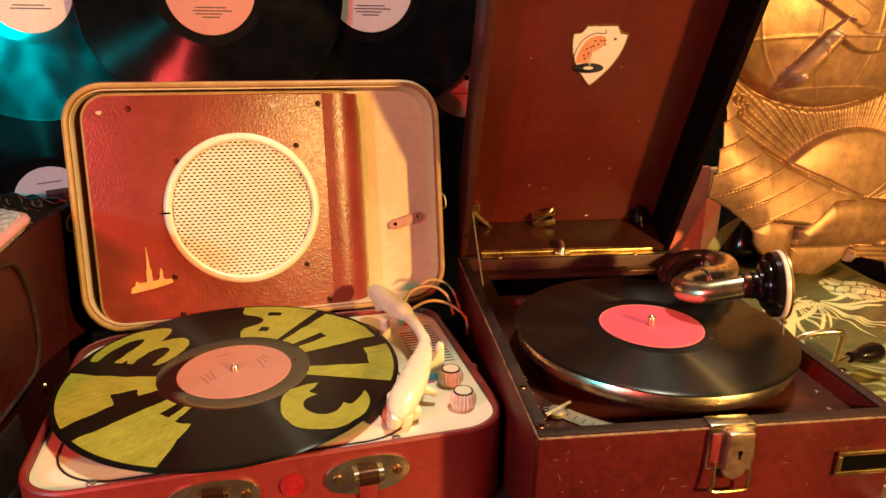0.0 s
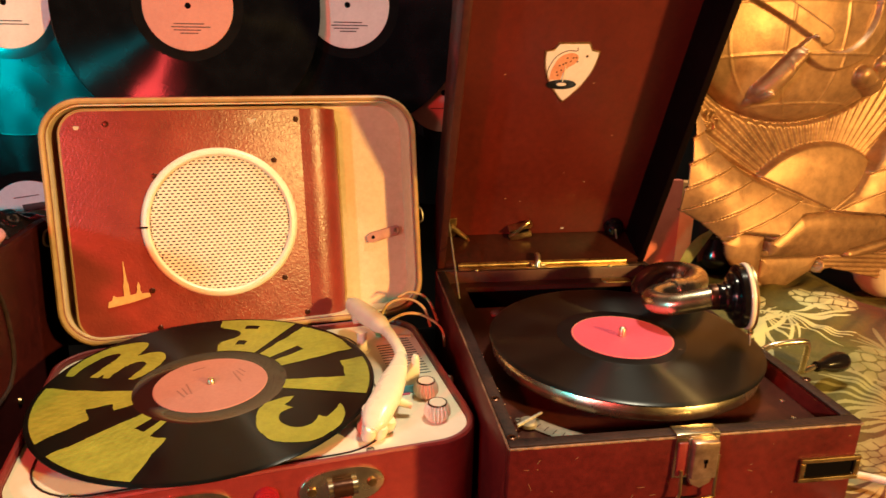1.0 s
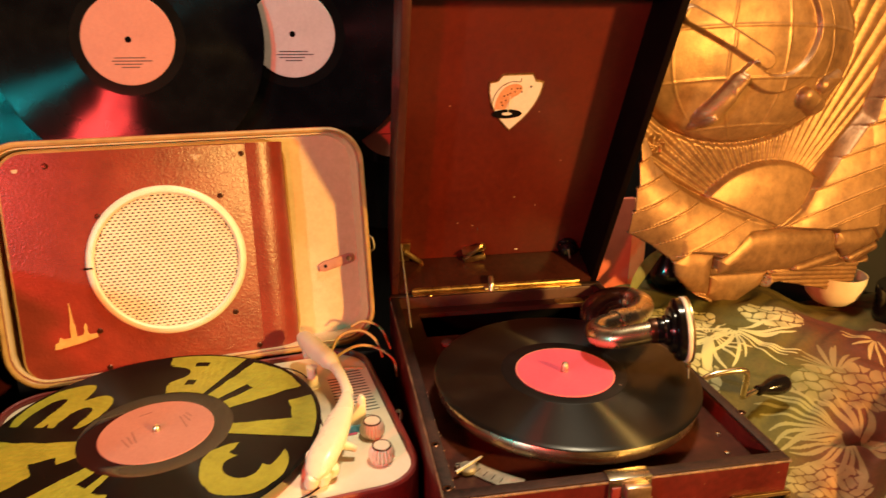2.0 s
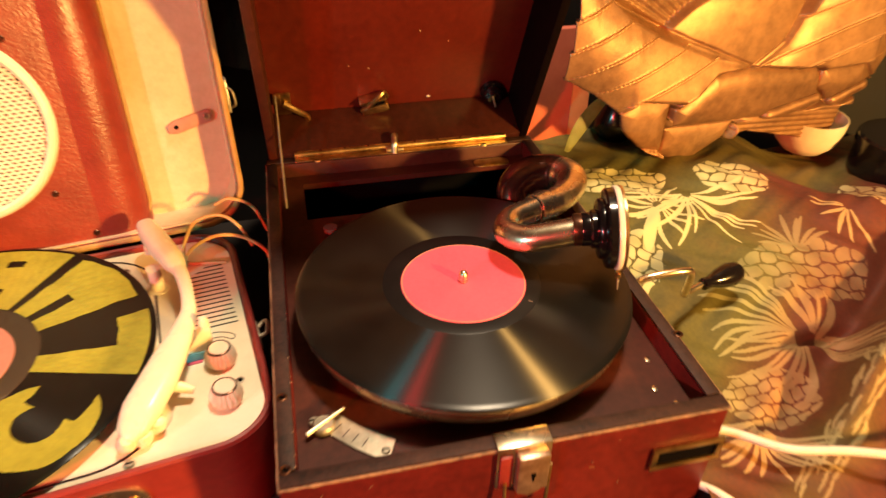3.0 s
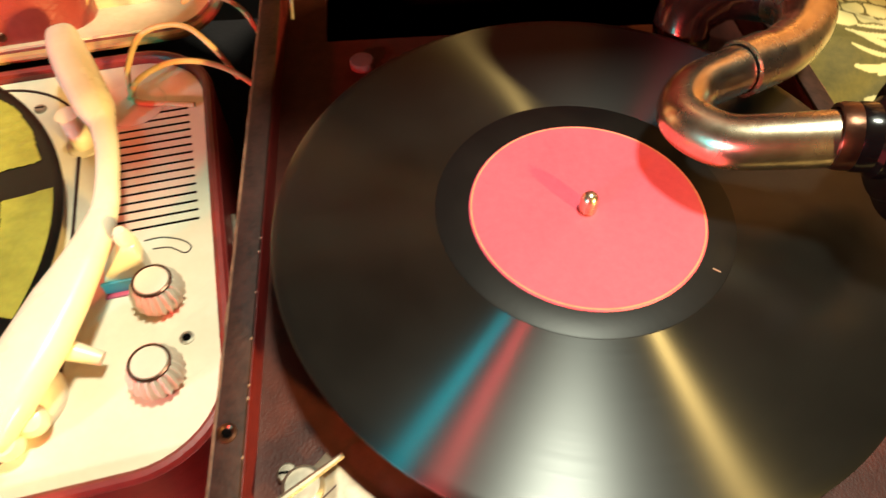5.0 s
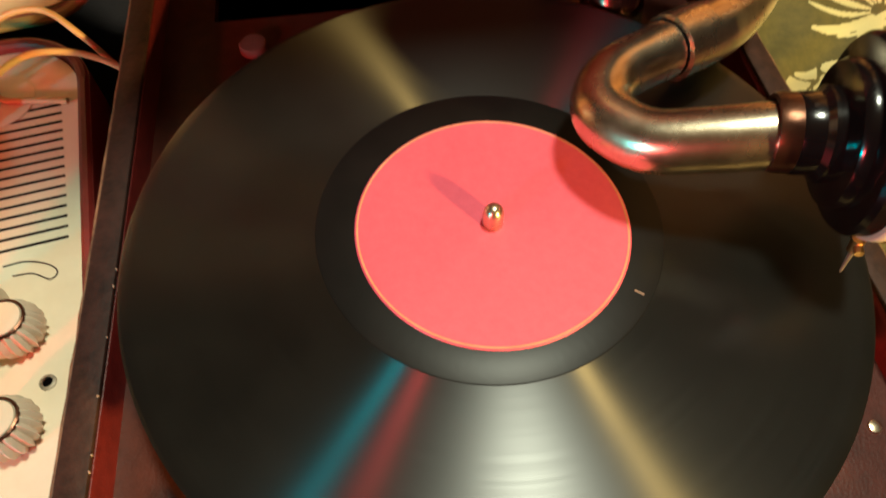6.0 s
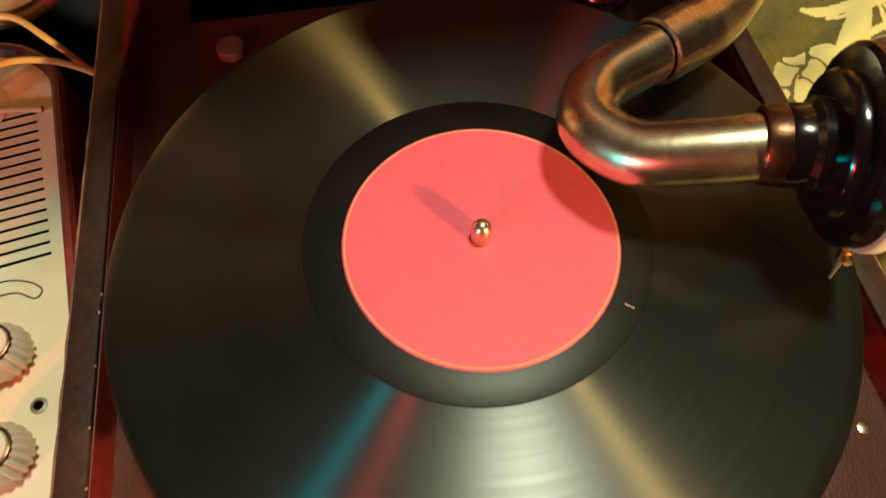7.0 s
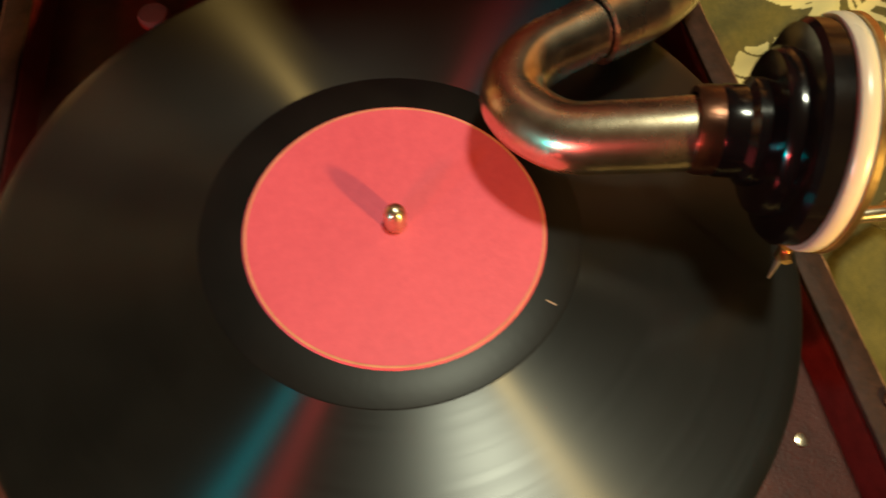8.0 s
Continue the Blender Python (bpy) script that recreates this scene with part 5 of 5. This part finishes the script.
WHITE_CABLE = worn("white_cable_skin", (0.62, 0.54, 0.42), (0.78, 0.70, 0.58), 0.45)
cab = part("white_cable", tube(smooth_path([(0.333, 0.466, 0.033), (0.371, 0.455, 0.036), (0.403, 0.426, 0.042), (0.440, 0.411, 0.048), (0.476, 0.396, 0.052), (0.560, 0.380, 0.050), (0.70, 0.372, 0.040)], 8), 0.0034, 10), WHITE_CABLE)
tagged(cab, "white power cable across the printed cloth", "cable")
cab2 = part("white_cable", tube(smooth_path([(0.334, 0.424, 0.024), (0.344, 0.410, 0.027), (0.356, 0.390, 0.024), (0.362, 0.354, 0.010)], 8), 0.0030, 10), WHITE_CABLE)
tagged(cab2, "white power cable across the printed cloth", "cable")

# things stood behind the gramophone
CORAL = worn("coral_board", (0.50, 0.10, 0.06), (0.62, 0.15, 0.09), 0.6)
ORANGE = worn("orange_board", (0.60, 0.26, 0.08), (0.72, 0.36, 0.13), 0.6)
tagged(part("folder", boxes((0.340, 0.398, 0.862, 0.872, 0.0, 0.215), bevel=0.001), CORAL), "coral red card folder standing upright", "folder")
tagged(part("folder", boxes((0.398, 0.420, 0.862, 0.878, 0.0, 0.212), bevel=0.001), ORANGE), "orange card folder standing upright", "folder")
jug = thing("black_jug", pose(0.452, 0.850, 0.085), "small glossy black jug behind the tone arm", "jug")
part("jug_body", lathe([(0, 0), (0.018, 0), (0.026, 0.012), (0.027, 0.026), (0.020, 0.040), (0.016, 0.050), (0.018, 0.055), (0.015, 0.055), (0.013, 0.048), (0, 0.044)], 32), BLACK, jug)
CRIMSON = worn("crimson_cloth", (0.22, 0.01, 0.02), (0.34, 0.02, 0.035), 0.6)
tagged(part("crimson_box", boxes((0.470, 0.520, 0.848, 0.885, 0.0, 0.150), bevel=0.003), CRIMSON), "crimson cloth-covered box behind the jug", "box")
LEAF = worn("yellow_green_leaf", (0.20, 0.20, 0.04), (0.42, 0.40, 0.12), 0.5)
lf = bmesh.new()
lpts = smooth_path([(0.372, 0.800, 0.098), (0.392, 0.815, 0.118), (0.412, 0.822, 0.140), (0.432, 0.824, 0.156)], 8)
prev = None
for i, q in enumerate(lpts):
    w = 0.009 * math.sin(math.pi * (0.12 + 0.80 * i / (len(lpts) - 1)))
    a, b, c = (lf.verts.new(q + Vector((-w, 0, 0.4 * w))), lf.verts.new(q + Vector((0, -0.002, 0))), lf.verts.new(q + Vector((w, 0, -0.2 * w))))
    if prev:
        lf.faces.new((prev[0], prev[1], b, a))
        lf.faces.new((prev[1], prev[2], c, b))
    prev = (a, b, c)
bmesh.ops.solidify(lf, geom=lf.faces[:], thickness=0.0012)
tagged(part("striped_leaf", lf, LEAF), "yellow-green striped leaf lying on the cloth", "leaf")

# ---- second case beside the player, with a pouch on it ----
CASE_DARK = worn("blackish_red_leatherette", (0.018, 0.003, 0.003), (0.052, 0.007, 0.006), 0.40, grain=150, stain=12, bump=0.22, bump_scale=1000, specular_ior_level=0.25)
case2 = thing("suitcase", pose(-0.385, 0.62, 0), "dark red leatherette suitcase with stitched seam", "suitcase")
part("shell", slab(rounded(-0.36, 0.0, -0.25, 0.165, 0.02, 6), 0.0, 0.203, bevel=0.006), CASE_DARK, case2)
seam = [(0.0012, -0.20, 0.196), (0.0012, -0.02, 0.190), (0.0012, 0.02, 0.170), (0.0012, 0.030, 0.120), (0.0012, 0.020, 0.085), (0.0012, -0.02, 0.070), (0.0012, -0.20, 0.064)]
part("seam", tube(smooth_path(seam, 8), 0.0022, 8), BROWN_EDGE, case2, "raised brown seam")
part("corner_patch", boxes((-0.002, 0.0015, -0.20, -0.03, 0.0, 0.055), bevel=0.0006), BROWN_EDGE, case2, "brown corner patch")
part("stud", lathe([(0.004, 0), (0.003, 0.002), (0, 0.003)], 14), BRASS, case2, m=pose(0.0005, 0.025, 0.052, 0, 90))
pouch = thing("pouch", pose(-0.412, 0.655, 0.203, 0, 0, 8), "printed pouch with pink edging on the suitcase", "pouch")
PRINT = worn("printed_pouch_cloth", (0.05, 0.06, 0.16), (0.62, 0.58, 0.52), 0.7, grain=130, stain=160, bump=0.2)
PINK = worn("pink_edging", (0.50, 0.20, 0.22), (0.62, 0.28, 0.29), 0.6)
pe = rounded(-0.16, 0.026, -0.13, 0.030, 0.02, 6)
part("pouch_body", slab(pe, 0.001, 0.018, bevel=0.006), PRINT, pouch)
part("edging", tube([Vector((x, y, 0.010)) for x, y in pe + pe[:1]], 0.0055, 10), PINK, pouch, "pink padded edging")
bag = thing("black_bag", pose(-0.452, 0.735, 0.203), "crumpled glossy black bag on the suitcase", "bag")
BSX, BSY = np.meshgrid(np.linspace(-0.10, 0.062, 50), np.linspace(-0.045, 0.045, 30))
bh = np.clip(1 - (BSX + 0.02) ** 2 / 0.0068, 0, 1) ** 0.5 * np.clip(1 - BSY ** 2 / 0.0021, 0, 1) ** 0.5
grid_mesh("bag_body", BSX, BSY, 0.0005 + bh * (0.018 + 0.006 * np.sin(BSX * 160) * np.sin(BSY * 190 + 3 * BSX * 40)), np.ones_like(BSX, bool), BLACK, bag)

# printed leaflet lying between the two players
LEAFLET = worn("red_leaflet_paper", (0.12, 0.012, 0.012), (0.24, 0.03, 0.025), 0.6, grain=300, stain=60)
leaflet = thing("leaflet", pose(0.030, 0.440, 0.0005, 0, 0, 28), "red printed leaflet lying between the players", "leaflet")
part("sheet", boxes((-0.040, 0.014, -0.030, 0.075, 0.0, 0.0008)), LEAFLET, leaflet, smooth=False)
for i in range(7):
    part("print_bar", boxes((-0.034, 0.008 - 0.006 * (i % 3), -0.024 + i * 0.013, -0.018 + i * 0.013, 0.0008, 0.0010)), PIPING if i % 2 else INK, leaflet, smooth=False)
